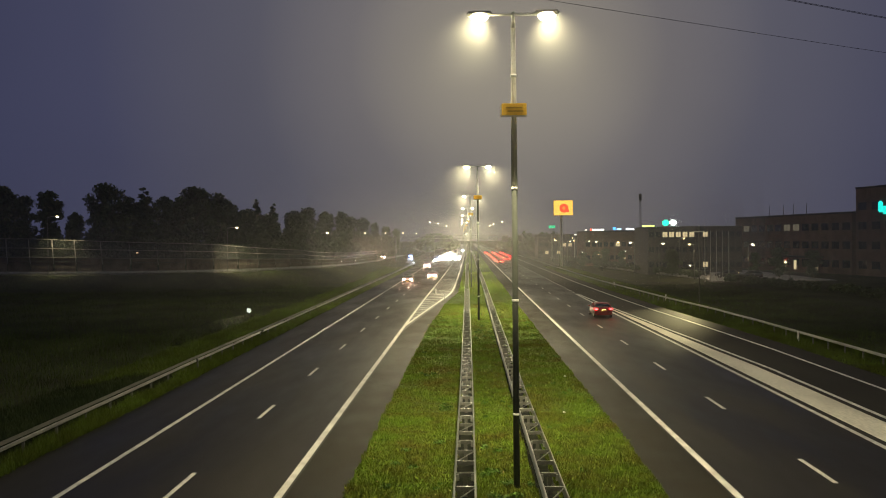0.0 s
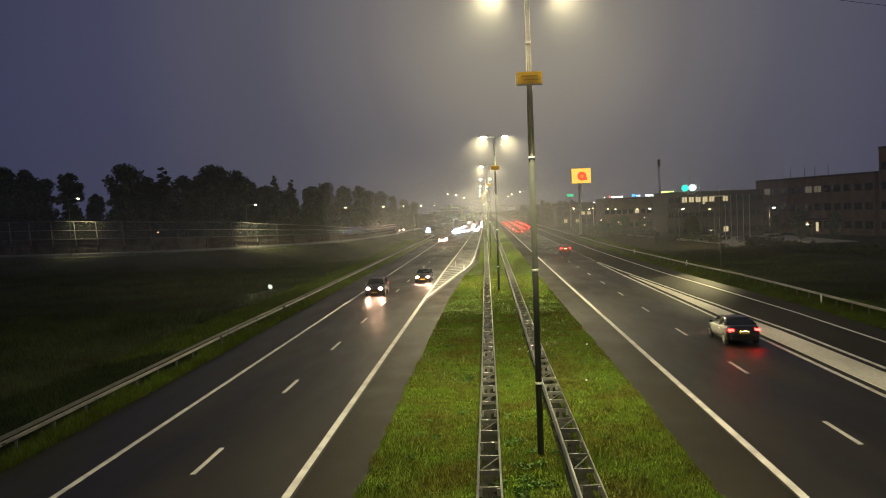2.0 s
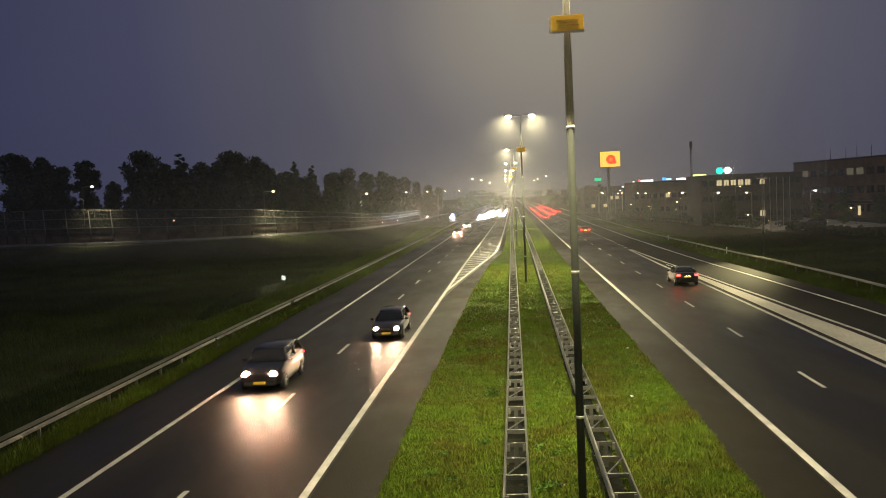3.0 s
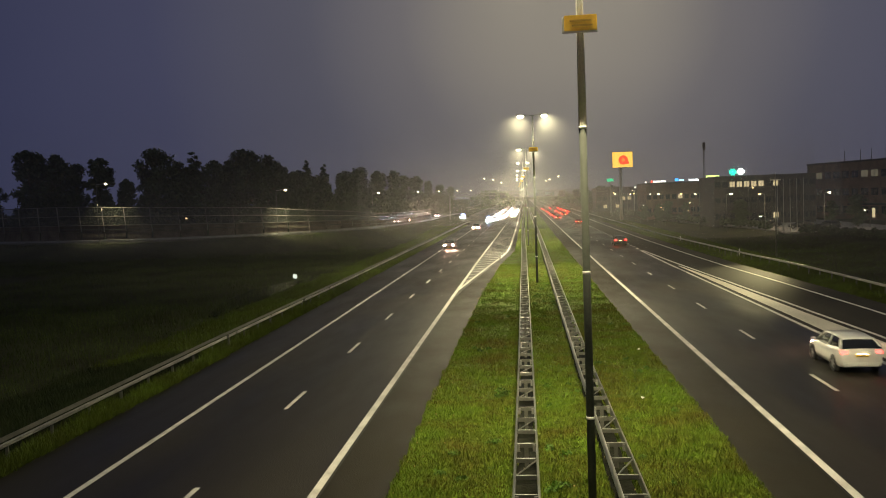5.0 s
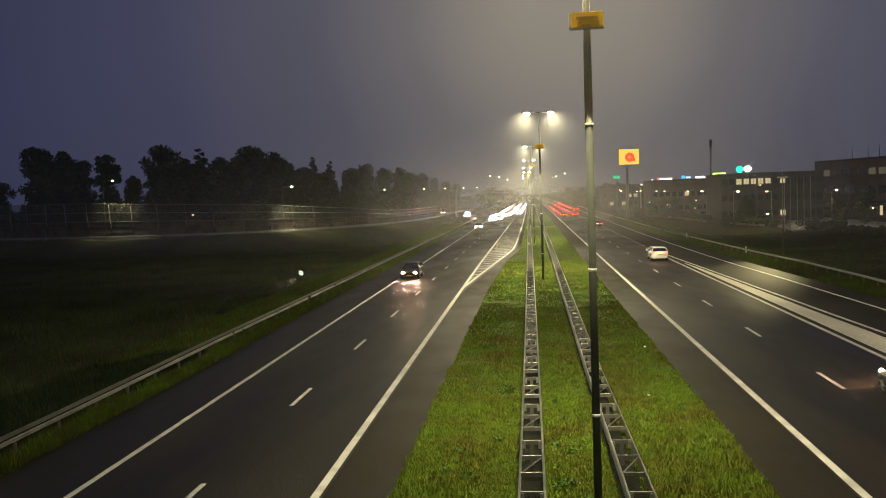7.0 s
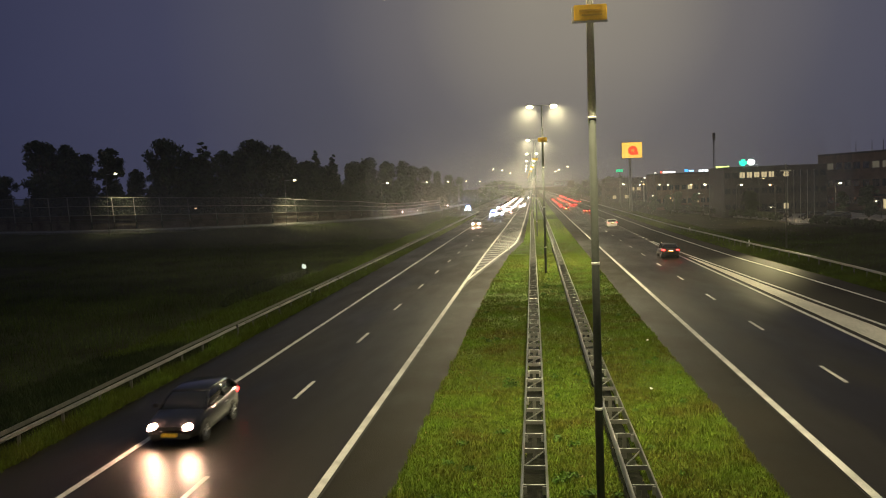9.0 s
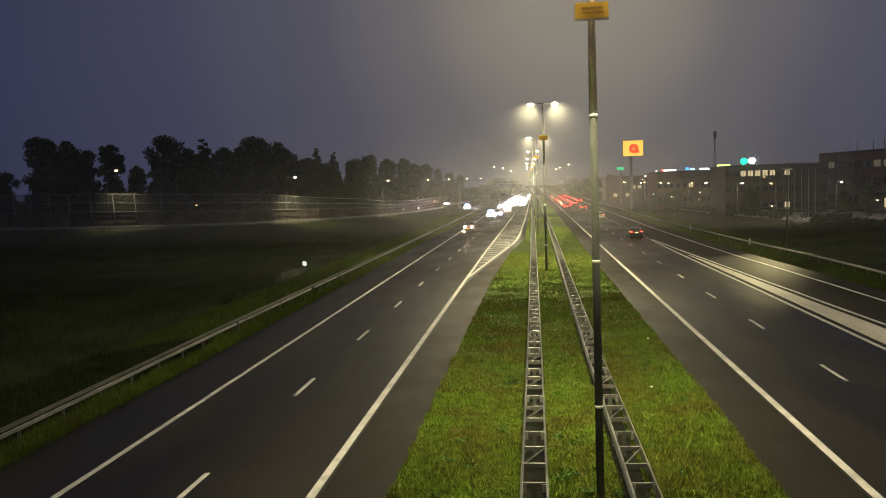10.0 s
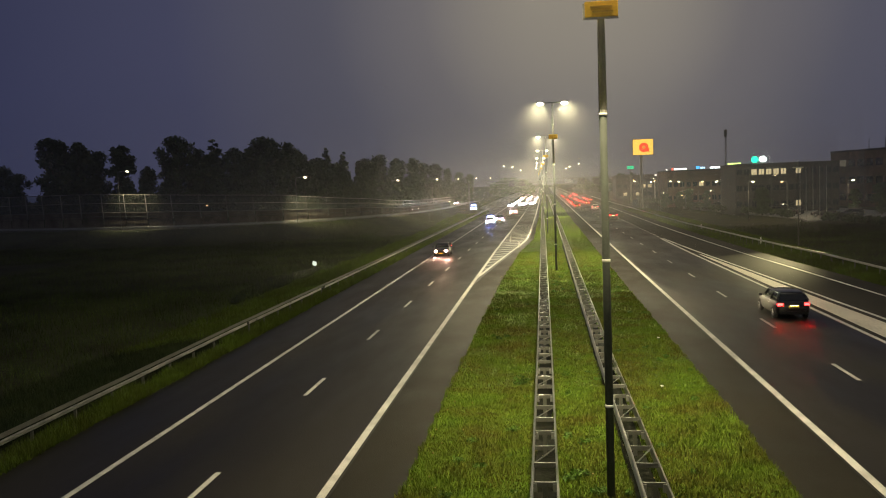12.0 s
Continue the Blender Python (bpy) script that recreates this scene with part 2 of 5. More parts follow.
def sweep(bm, profile, path, closed=True):
    """A profile of (right, up) drawn along a level path of (x, y, z)."""
    rings, pts = [], [Vector(p) for p in path]
    for i, p in enumerate(pts):
        d = (pts[min(i + 1, len(pts) - 1)] - pts[max(i - 1, 0)])
        d.z = 0
        d.normalize()
        right = Vector((d.y, -d.x, 0))
        rings.append([bm.verts.new(p + right * u + Vector((0, 0, v))) for u, v in profile])
    n = len(profile)
    for r, s in zip(rings, rings[1:]):
        for k in range(n if closed else n - 1):
            bm.faces.new((r[k], r[(k + 1) % n], s[(k + 1) % n], s[k]))
    if closed:
        bm.faces.new(rings[0][::-1])
        bm.faces.new(rings[-1])
    return bm


def bent(points, y):
    """x at y on a bent line of (y, x)."""
    return float(np.interp(y, [p[0] for p in points], [p[1] for p in points]))


def slab(bm, left, right, ys, top, bottom):
    """A flat strip between two bent lines, with its sides."""
    rows = []
    for y in ys:
        a, b = bent(left, y), bent(right, y)
        rows.append([bm.verts.new(q) for q in ((a, y, bottom), (a, y, top), (b, y, top), (b, y, bottom))])
    for r, s in zip(rows, rows[1:]):
        for k in range(3):
            bm.faces.new((r[k], r[k + 1], s[k + 1], s[k]))
    for row, flip in ((rows[0], 1), (rows[-1], -1)):
        bm.faces.new(row[::flip])
    bmesh.ops.recalc_face_normals(bm, faces=bm.faces)
    return bm


def flat_mesh(name, verts, faces, material, label="", category="", kind="", parent=None):
    me = bpy.data.meshes.new(name)
    me.from_pydata(verts, [], faces)
    me.materials.append(material)
    ob = new(name, me)
    if parent:
        ob.parent = parent
    return tagged(ob, label, category, "", kind)


def empty(name, m, label, category, group="", kind=""):
    ob = new(name)
    ob.matrix_world = m
    return tagged(ob, label, category, group, kind)


def smooth_path(points, steps=8):
    """A curve through the points (Catmull-Rom)."""
    p = [Vector(q) for q in points]
    p = [p[0] * 2 - p[1], *p, p[-1] * 2 - p[-2]]
    out = []
    for i in range(1, len(p) - 2):
        for s in range(steps):
            t = s / steps
            out.append(0.5 * (2 * p[i] + (p[i + 1] - p[i - 1]) * t + (2 * p[i - 1] - 5 * p[i] + 4 * p[i + 1] - p[i + 2]) * t * t
                              + (3 * p[i] - p[i - 1] - 3 * p[i + 1] + p[i + 2]) * t ** 3))
    return out + [p[-2]]


# ---- ground ----
RAMP = smooth_path([(-215, 214, 2), (-175, 193, 2), (-140, 176, 2), (-107, 163, 2), (-87, 156, 2), (-67, 153.5, 2), (-47, 160, 2), (-36, 179, 1.9),
                    (-32, 215, 1.4), (-30.6, 285, 0.7), (-30, 420, 0.2)], 6)
RAMP_XY = np.array([(p.x, p.y) for p in RAMP])
RAMP_Z = np.array([p.z for p in RAMP])


def ramp_side(x, y):
    """Distance to the side road's outer edge, and its height there; below zero on the road's own side."""
    a, b = RAMP_XY[:-1], RAMP_XY[1:]
    d = b - a
    t = np.clip((((x, y) - a) * d).sum(1) / (d * d).sum(1), 0, 1)
    q = a + d * t[:, None]
    off = np.hypot(x - q[:, 0], y - q[:, 1])
    i = int(off.argmin())
    side = d[i, 0] * (y - a[i, 1]) - d[i, 1] * (x - a[i, 0])
    return (-off[i] if side > 0 else off[i]), RAMP_Z[i]


def smoothstep(a, b, x):
    t = min(1.0, max(0.0, (x - a) / (b - a)))
    return t * t * (3 - 2 * t)


def height(x, y):
    z = -0.04
    if x < -17:
        z -= 0.75 * smoothstep(-18.2, -23.5, x)
        off, top = ramp_side(x, y)
        if x < -20:
            rise = smoothstep(13.0, 1.5, off)
            z = z * (1 - rise) + (top - 0.12) * rise
        z += 0.12 * noise.noise((x * 0.11, y * 0.11, 3.0)) * smoothstep(-19, -24, x)
    if x > 26:
        z -= 0.7 * smoothstep(26.6, 30.5, x) * smoothstep(46, 39, x)
        z += 0.08 * noise.noise((x * 0.13, y * 0.13, 7.0)) * smoothstep(28, 32, x)
    return z


def make_ground():
    xs = sorted({*np.arange(-220, -60, 5.0), *np.arange(-60, -16, 1.5), -16.0, *np.arange(-15, 26, 2.0), *np.arange(26, 60, 2.0), *np.arange(60, 200, 14.0),
                 -2500, -1500, -900, -500, -320, 260, 400, 700, 1200, 2500})
    ys = sorted({-400, -250, -120, *np.arange(-60, 300, 5.0), *np.arange(300, 520, 12.0), 600, 750, 1000, 1500, 2200, 3500})
    verts = [(x, y, height(x, y)) for y in ys for x in xs]
    n = len(xs)
    faces = [(j * n + i, j * n + i + 1, (j + 1) * n + i + 1, (j + 1) * n + i) for j in range(len(ys) - 1) for i in range(n - 1)]
    ob = flat_mesh("ground", verts, faces, SOIL, "dark damp grassland and field beside the motorway", "ground", "structure")
    ob.data.polygons.foreach_set("use_smooth", [True] * len(ob.data.polygons))


make_ground()

# ---- carriageways ----
Y0, Y1 = -350.0, 1500.0
YS = sorted({Y0, -200, -100, *np.arange(-40, 260, 6.0), *np.arange(260, 600, 40.0), 800, 1100, Y1})
L_EDGE = [(Y0, -15.55), (200, -15.55), (262, -15.9), (300, -22.0), (420, -23.5), (Y1, -23.5)]
L_SHOULDER = [(Y0, -5.30), (70, -5.30), (98, -3.45), (124, -1.75), (205, -1.40), (Y1, -1.40)]
L_GRASS = [(Y0, -3.42), (32, -3.42), (70, -3.2), (103, -2.40), (123, -1.10), (205, -0.95), (Y1, -0.95)]
R_GRASS = [(Y0, 6.50), (38, 6.50), (89, 6.28), (170, 6.1), (Y1, 6.1)]
R_SHOULDER = [(Y0, 8.44), (22, 8.44), (170, 8.22), (Y1, 8.22)]
R_EDGE = [(Y0, 23.8), (56, 23.7), (73, 23.1), (90, 22.4), (121, 21.8), (148, 21.5), (Y1, 21.5)]
R_LANE = [(Y0, 16.15), (60, 16.1), (94, 15.85), (120, 15.8), (Y1, 15.8)]
road_left = finish("road_oncoming", slab(bmesh.new(), L_EDGE, L_SHOULDER, YS, 0.0, -0.3), ASPHALT)
tagged(road_left, "wet dark asphalt carriageway of oncoming traffic", "road", "", "structure")
road_right = finish("road_outbound", slab(bmesh.new(), R_SHOULDER, R_LANE, YS, 0.0, -0.3), ASPHALT)
tagged(road_right, "wet dark asphalt carriageway with an acceleration lane", "road", "", "structure")
tagged(finish("acceleration_lane", slab(bmesh.new(), R_LANE, R_EDGE, YS, 0.0, -0.3), LANE_ASPHALT), "paler rough asphalt of the acceleration lane", "road", "", "structure")
tagged(finish("shoulder_oncoming", slab(bmesh.new(), L_SHOULDER, L_GRASS, YS, 0.003, -0.3), SHOULDER), "worn paler asphalt strip beside the grass", "road shoulder", "", "structure")
tagged(finish("shoulder_outbound", slab(bmesh.new(), R_GRASS, R_SHOULDER, YS, 0.003, -0.3), SHOULDER), "worn paler asphalt strip beside the grass", "road shoulder", "", "structure")


def line(name, middle, width, y0, y1, parent, label="", step=8.0, top=0.009):
    ys = sorted({y0, y1, *[y for y, _ in middle if y0 < y < y1], *np.arange(y0 + step, min(y1 - 1, 320), step)})
    a = [(y, bent(middle, y) - width / 2) for y in ys]
    b = [(y, bent(middle, y) + width / 2) for y in ys]
    return part(name, slab(bmesh.new(), a, b, ys, top, -0.002), LINE, parent, label)


line("edge_line", [(Y0, -12.58), (240, -12.40), (Y1, -12.2)], 0.20, Y0, Y1, road_left)
line("edge_line", [(Y0, -5.54), (74, -5.50), (104, -5.49), (166, -5.16), (226, -4.92)], 0.24, Y0, 228, road_left)
line("edge_line", [(74, -5.46), (97.5, -3.87), (113, -2.72), (123, -2.17), (140, -1.95), (205, -1.77), (410, -1.67), (Y1, -1.6)], 0.24, 74, Y1, road_left)
line("edge_line", [(Y0, 8.66), (22, 8.64), (92, 8.49), (170, 8.43), (Y1, 8.4)], 0.24, Y0, Y1, road_right)
line("edge_line", [(Y0, 16.0), (41, 15.97), (61, 15.88), (94, 15.62), (117, 15.66)], 0.22, Y0, 117, road_right)
line("edge_line", [(Y0, 19.2), (47, 18.52), (56, 18.14), (62, 17.95), (68, 17.66), (76, 17.38), (86, 16.96), (99, 16.42), (117, 15.95)], 0.22, Y0, 117, road_right)
line("edge_line", [(Y0, 21.9), (56, 21.8), (73, 21.3), (81, 21.0), (90, 20.6), (103, 20.3), (121, 20.02), (148, 19.7), (Y1, 19.6)], 0.20, Y0, Y1, road_right)
strip_ys = [Y0, -100, 0, 20, 40, 48, 56, 65, 74, 84, 92]
part("painted_island", slab(bmesh.new(), [(Y0, 16.42), (42, 16.42), (56, 16.42), (74, 16.30), (92, 16.18)], [(Y0, 18.7), (46, 18.05), (56, 17.62), (65, 17.35), (74, 17.05), (84, 16.66), (92, 16.30)], strip_ys, 0.007, -0.002),
     PALE, road_right, "pale rough paved wedge between two lanes")


def dash_mesh(length, width):
    me = bpy.data.meshes.new("lane_dash")
    bm = box(bmesh.new(), -width / 2, width / 2, 0, length, -0.002, 0.009)
    bm.to_mesh(me)
    bm.free()
    me.materials.append(LINE)
    return me


DASH, BLOCK = dash_mesh(3.0, 0.16), dash_mesh(1.2, 0.30)


def dash(mesh, x, y, parent):
    ob = new("lane_dash", mesh)
    ob.parent = parent
    ob.location = (x, y, 0)


for k in range(-3, 36):
    dash(DASH, -9.0 + 0.0009 * 12 * max(0, k), 33.0 + 12 * k, road_left)
    dash(DASH, 12.18, 34.75 + 12 * k, road_right)
for k in range(16):
    dash(DASH, -4.85, 233 + 12 * k, road_left)
for k in range(40):
    dash(BLOCK, 15.82, 121.0 + 3.6 * k, road_right)
# hatching of the closed wedge
for k in range(27):
    y = 78.0 + 3.3 * k
    a = bent([(74, -5.48), (104, -5.47), (166, -5.14)], y) + 0.1
    b = bent([(74, -5.44), (97.5, -3.85), (113, -2.70), (123, -2.15), (166, -1.9)], y + 1.0) - 0.1
    if b - a > 0.25:
        bm = bmesh.new()
        w = 0.42
        top = [bm.verts.new(q) for q in ((a, y, 0.008), (b, y + 1.0, 0.008), (b, y + 1.0 + w, 0.008), (a, y + w, 0.008))]
        bm.faces.new(top)
        r = bmesh.ops.extrude_face_region(bm, geom=bm.faces[:])
        bmesh.ops.translate(bm, verts=[v for v in r["geom"] if isinstance(v, bmesh.types.BMVert)], vec=(0, 0, -0.01))
        bmesh.ops.recalc_face_normals(bm, faces=bm.faces)
        part("hatch_bar", bm, LINE, road_left)

# strips without grass; the shade below the rails is in their dark colour
for x0, x1 in ((0.0, 0.58), (2.56, 3.14)):
    soil = slab(bmesh.new(), [(-40, x0 - 0.03), (40, x0 - 0.03), (110, x0 - 0.11)], [(-40, x1 + 0.03), (40, x1 + 0.03), (110, x1 - 0.05)], [-40, 0, 20, 40, 60, 80, 110], -0.006, -0.2)
    tagged(finish("rail_shade_strip", soil, SHADED_SOIL), "soil strip under the guard rail with the rail's shade in its colour", "soil", "", "structure")
turf_ys = [y for y in YS if -40 <= y <= 600]
tagged(finish("median_turf", slab(bmesh.new(), [(y, x + 0.004) for y, x in L_GRASS], [(y, x - 0.004) for y, x in R_GRASS], turf_ys, -0.012, -0.3), TURF), "damp green turf of the median", "grass", "", "structure")
yard = slab(bmesh.new(), [(150, 44.0), (158, 45.0), (200, 42.0), (256, 39.0)], [(150, 66.0), (256, 66.0)], [150, 158, 178, 200, 228, 256], 0.05, -0.9)
tagged(finish("yard_pavement", yard, CONCRETE), "pale paved yard of the business park", "pavement", "", "structure")
# side road on its bank
side_path = [p for p in RAMP]
tagged(finish("side_road", sweep(bmesh.new(), [(-8.6, 0.02), (-0.9, 0.02), (-0.9, -0.4), (-8.6, -0.4)], side_path), RAMP_ASPHALT), "curved asphalt slip road on a low bank", "road", "", "structure")
tagged(finish("ditch_water", slab(bmesh.new(), [(66, -24.6), (74, -26.5), (85, -27.4), (95, -25.6)], [(66, -24.0), (74, -23.8), (85, -23.6), (95, -24.6)], [66, 70, 74, 80, 85, 90, 95], -0.66, -1.2), WATER),
       "still dark ditch water beside the motorway", "water", "", "structure")

# ---- guard rails ----
W_BEAM = [(0.0, -0.155), (0.025, -0.14), (0.055, -0.10), (0.055, -0.055), (0.01, -0.02), (0.01, 0.02), (0.055, 0.055), (0.055, 0.10), (0.025, 0.14), (0.0, 0.155), (-0.010, 0.145),
          (-0.010, 0.02), (-0.010, -0.02), (-0.010, -0.145)]


def beam(name, parent, xs, y0, y1, top, face, material=None, step=4.3, tall=1.0):
    """One long beam of the rail; face 1 turns its waves to +x."""
    ys = sorted({y0, y1, *np.arange(y0 + step, y1 - 1, step if y1 < 200 else 12.0)})
    path = [(bent(xs, y), y, top - 0.155 * tall) for y in ys]
    profile = [(u * face, v * tall) for u, v in W_BEAM]
    bm = sweep(bmesh.new(), profile, path)
    bmesh.ops.recalc_face_normals(bm, faces=bm.faces)
    return part(name, bm, material or STEEL, parent)


def shared(name, bm, material):
    me = bpy.data.meshes.new(name)
    bm.to_mesh(me)
    bm.free()
    me.materials.append(material)
    return me


def place(name, mesh, parent, m):
    ob = new(name, mesh)
    ob.parent = parent
    ob.matrix_local = m
    return ob


def lattice_rail(x_left, x_right, label):
    """A double guard rail: two beams tied by rungs, a slanting tie in every third bay, on posts."""
    root = empty("guard_rail", Matrix(), label, "guard rail", "guard rails in the median")
    near, far = 8.0, 520.0
    beam("beam", root, x_left, near, far, 0.75, -1)
    beam("beam", root, x_right, near, far, 0.75, 1)
    width = bent(x_right, 40) - bent(x_left, 40)
    rung = shared("rung", box(box(bmesh.new(), -width / 2, width / 2, -0.03, 0.03, 0.68, 0.73), -width / 2, width / 2, -0.03, -0.022, 0.61, 0.68), DULL_STEEL)
    tie = shared("tie", rod(bmesh.new(), (-width / 2, 0.05, 0.69), (width / 2, 1.38, 0.69), 0.022, sides=6), DULL_STEEL)
    post = shared("post", box(box(bmesh.new(), -0.05, 0.05, -0.03, 0.03, -0.5, 0.66), -0.06, 0.06, -0.035, -0.02, -0.5, 0.66), DULL_STEEL)
    clip = shared("spacer", box(bmesh.new(), -0.04, 0.04, -0.07, 0.07, 0.50, 0.70), STEEL)
    bm_far = bmesh.new()
    k, y = 0, near + 0.4
    while y < far:
        a, b = bent(x_left, y), bent(x_right, y)
        m = (a + b) / 2
        if y < 118:
            place("rung", rung, root, pose(m, y, 0))
            if k % 3 == 1:
                place("tie", tie, root, pose(m, y, 0))
            if k % 3 == 0:
                place("post", post, root, pose(m, y, 0))
                place("spacer", clip, root, pose(a + 0.06, y, 0))
                place("spacer", clip, root, pose(b - 0.06, y, 0))
        elif y < 260:
            box(bm_far, a, b, y - 0.045, y + 0.045, 0.665, 0.725)
            if k % 3 == 0:
                box(bm_far, m - 0.05, m + 0.05, y - 0.03, y + 0.03, -0.5, 0.66)
        k += 1
        y += 1.434
    tagged(part("far_lattice", bm_far, DULL_STEEL, root), kind="stuff")
    return root


lattice_rail([(0, -0.01), (40, 0.02), (100, -0.08), (201, -0.30), (520, -0.5)], [(0, 0.58), (40, 0.58), (100, 0.50), (201, 0.26), (520, 0.06)],
             "galvanised double guard rail with ladder-like rungs in the grass")
lattice_rail([(0, 2.60), (20, 2.60), (36, 2.53), (129, 2.62), (520, 2.5)], [(0, 3.19), (20, 3.19), (36, 3.08), (129, 3.16), (520, 3.05)],
             "galvanised double guard rail with ladder-like rungs in the grass")


def verge_rail(xs, y0, y1, top, face, label, double):
    root = empty("guard_rail", Matrix(), label, "guard rail", "guard rails along the verges")
    beam("beam", root, xs, y0, y1, top, face, VERGE_STEEL if double else STEEL, tall=0.5 if double else 0.62)
    if double:
        beam("beam", root, [(y, x - 0.36 * face) for y, x in xs], y0, y1, top + 0.05, -face, DULL_STEEL, tall=0.5)
    post = shared("post", box(box(bmesh.new(), -0.05, 0.05, -0.03, 0.03, -0.9, top - 0.04), -0.16, 0.02, -0.04, 0.04, top - 0.22, top - 0.10), DULL_STEEL)
    for y in np.arange(y0 + 0.6, min(y1, 180), 2.67):
        place("post", post, root, pose(bent(xs, y) - 0.10 * face, y, 0, 0, 0, 0 if face > 0 else 180))


verge_rail([(-30, -16.2), (25, -16.25), (46, -16.45), (85, -16.35), (200, -16.25), (262, -16.3), (272, -17.2), (278, -19.0)], -30, 278, 0.66, 1,
           "low galvanised guard rail beside the oncoming carriageway", True)
verge_rail([(-30, 25.7), (65, 25.6), (75, 25.6), (87, 25.25), (97, 24.5), (107, 24.2), (121, 23.8), (140, 23.1), (170, 22.9), (420, 22.8)], -30, 420, 0.72, -1,
           "low galvanised guard rail along the outer grass verge", False)


# ---- median lamp posts ----
def lamp_post():
    root = empty("street_lamp", Matrix(), "tall two-armed motorway lamp post, dark below and zinc-grey above", "street lamp", "lamp posts in the median")
    part("lower_pole", rod(bmesh.new(), (0, 0, -0.6), (0, 0, 9.5), 0.102, 0.090, 20), POST_GREEN, root, "dark painted lower pole", True)
    bm = bmesh.new()
    rod(bm, (-0.062, 0, 9.4), (-0.045, 0, 14.75), 0.040, 0.030, 10)
    rod(bm, (0.062, 0, 9.4), (0.045, 0, 14.75), 0.040, 0.030, 10)
    part("upper_pole", bm, POST_GREY, root, "zinc-grey upper pole of twin tubes", True)
    part("core", rod(bmesh.new(), (0, 0, 9.4), (0, 0, 14.8), 0.055, 0.040, 12), POST_GREY, root, "", True)
    for z, r in ((2.36, 0.106), (5.98, 0.101), (9.52, 0.104), (13.1, 0.098)):
        part("band", rod(bmesh.new(), (0, 0, z - 0.035), (0, 0, z + 0.035), r, r, 20), BAND, root, "pale ring", True)
    plate = part("number_board", box(bmesh.new(), -0.39, 0.39, -0.015, 0.015, -0.19, 0.19, 0.012), PLATE_Y, root, "yellow number board leaning back")
    plate.matrix_local = pose(0, -0.22, 12.0, -5.5)
    bm = bmesh.new()
    box(bm, -0.26, 0.26, -0.021, -0.014, 0.03, 0.075)
    box(bm, -0.21, 0.28, -0.021, -0.014, -0.085, -0.04)
    part("writing_bar", bm, mat("faded_writing", (0.42, 0.24, 0.02), 0.6), plate)
    part("board_frame", box(box(bmesh.new(), -0.44, 0.40, 0.0, 0.04, -0.235, -0.185), -0.44, -0.395, 0.0, 0.04, -0.2, 0.15), POST_GREY, plate)
    part("arm", rod(rod(bmesh.new(), (-0.78, 0, 15.02), (0.78, 0, 15.02), 0.038, sides=10), (0, 0, 14.6), (0, 0, 15.1), 0.06, sides=10), POST_GREY, root, "", True)
    for side in (-1, 1):
        bm = box(bmesh.new(), side * 1.06 - 0.40, side * 1.06 + 0.40, -0.17, 0.17, 14.99, 15.13, 0.05)
        lum = part("luminaire", bm, POST_GREY, root, "flat lamp head")
        bm = bmesh.new()
        # bulging lens shape made up to show the lamp's bloom
        bmesh.ops.create_uvsphere(bm, u_segments=20, v_segments=10, radius=1, matrix=Matrix.Translation((side * 1.06, 0, 14.97)) @ Matrix.Diagonal((0.27, 0.20, 0.15, 1)))
        lens = part("lens", bm, LENS, lum, "glowing warm white lens swollen to stand for its bloom", True)
        lens.visible_shadow = False
    return root


first = lamp_post()
first.matrix_world = pose(*POSTS[0], 0)
for px, py in POSTS[1:]:
    copy_thing(first, pose(px, py, 0))


def side_lamp(x, y, ground, top, reach, label, lens, group, turn=0, big=0.28):
    root = empty("street_lamp", pose(x, y, ground, 0, 0, turn), label, "street lamp", group)
    h = top - ground
    part("pole", rod(bmesh.new(), (0, 0, -0.5), (0, 0, h), 0.065, 0.045, 10), DULL_STEEL, root, "", True)
    part("arm", rod(bmesh.new(), (0, 0, h - 0.05), (reach, 0, h + 0.12), 0.035, sides=8), POST_GREY, root, "", True)
    head = part("luminaire", box(bmesh.new(), reach - 0.05, reach + 0.75, -0.16, 0.16, h + 0.06, h + 0.2, 0.04), POST_GREY, root, "flat lamp head")
    bm = bmesh.new()
    # lens radius enlarged so that the glowing ball includes the lamp's bloom
    bmesh.ops.create_uvsphere(bm, u_segments=14, v_segments=8, radius=1, matrix=Matrix.Translation((reach + 0.35, 0, h + 0.04)) @ Matrix.Diagonal((big * 1.3, big, big * 0.8, 1)))
    lens_part = part("lens", bm, lens, head, "glowing warm lens", True)
    lens_part.visible_shadow = False
    return root


SIDE_LAMPS = [(-77.6, 152.0, 1.7, 12.75), (-45.7, 158.0, 1.7, 10.5), (-33.2, 190, 1.2, 9.6), (-30.6, 240, 0.6, 9.9), (-30.6, 300, 0.3, 10.3), (-30.5, 380, 0.1, 10.9), (-30.0, 470, 0.1, 11.4)]
for n, (x, y, g, top) in enumerate(SIDE_LAMPS):
    side_lamp(x, y, g, top, 1.5, "slim grey street lamp with one short arm along the slip road", LENS_FAR, "lamps along the slip road", 0 if n < 2 else -30, 0.22)
for x, y, g, top in SIDE_LAMPS[:5]:
    spot("slip_road_light", (x + 1.9, y, top - 0.2), (x + 1.9, y + 5, 3), 6500.0, LAMP_WARM, 105 if y < 170 else 140, 0.8)
# lamps of the roads beyond
for x, y, top in ((-15.2, 346, 15), (-12.9, 378, 15), (-11.6, 466, 15), (16.4, 354, 15), (14.6, 413, 15), (14.0, 461, 15)):
    side_lamp(x - 1.9 if x < 0 else x, y, -0.04, top, 1.5, "distant tall street lamp with one arm", LENS_FAR, "lamps beyond the gantry", 0 if x < 0 else 180)


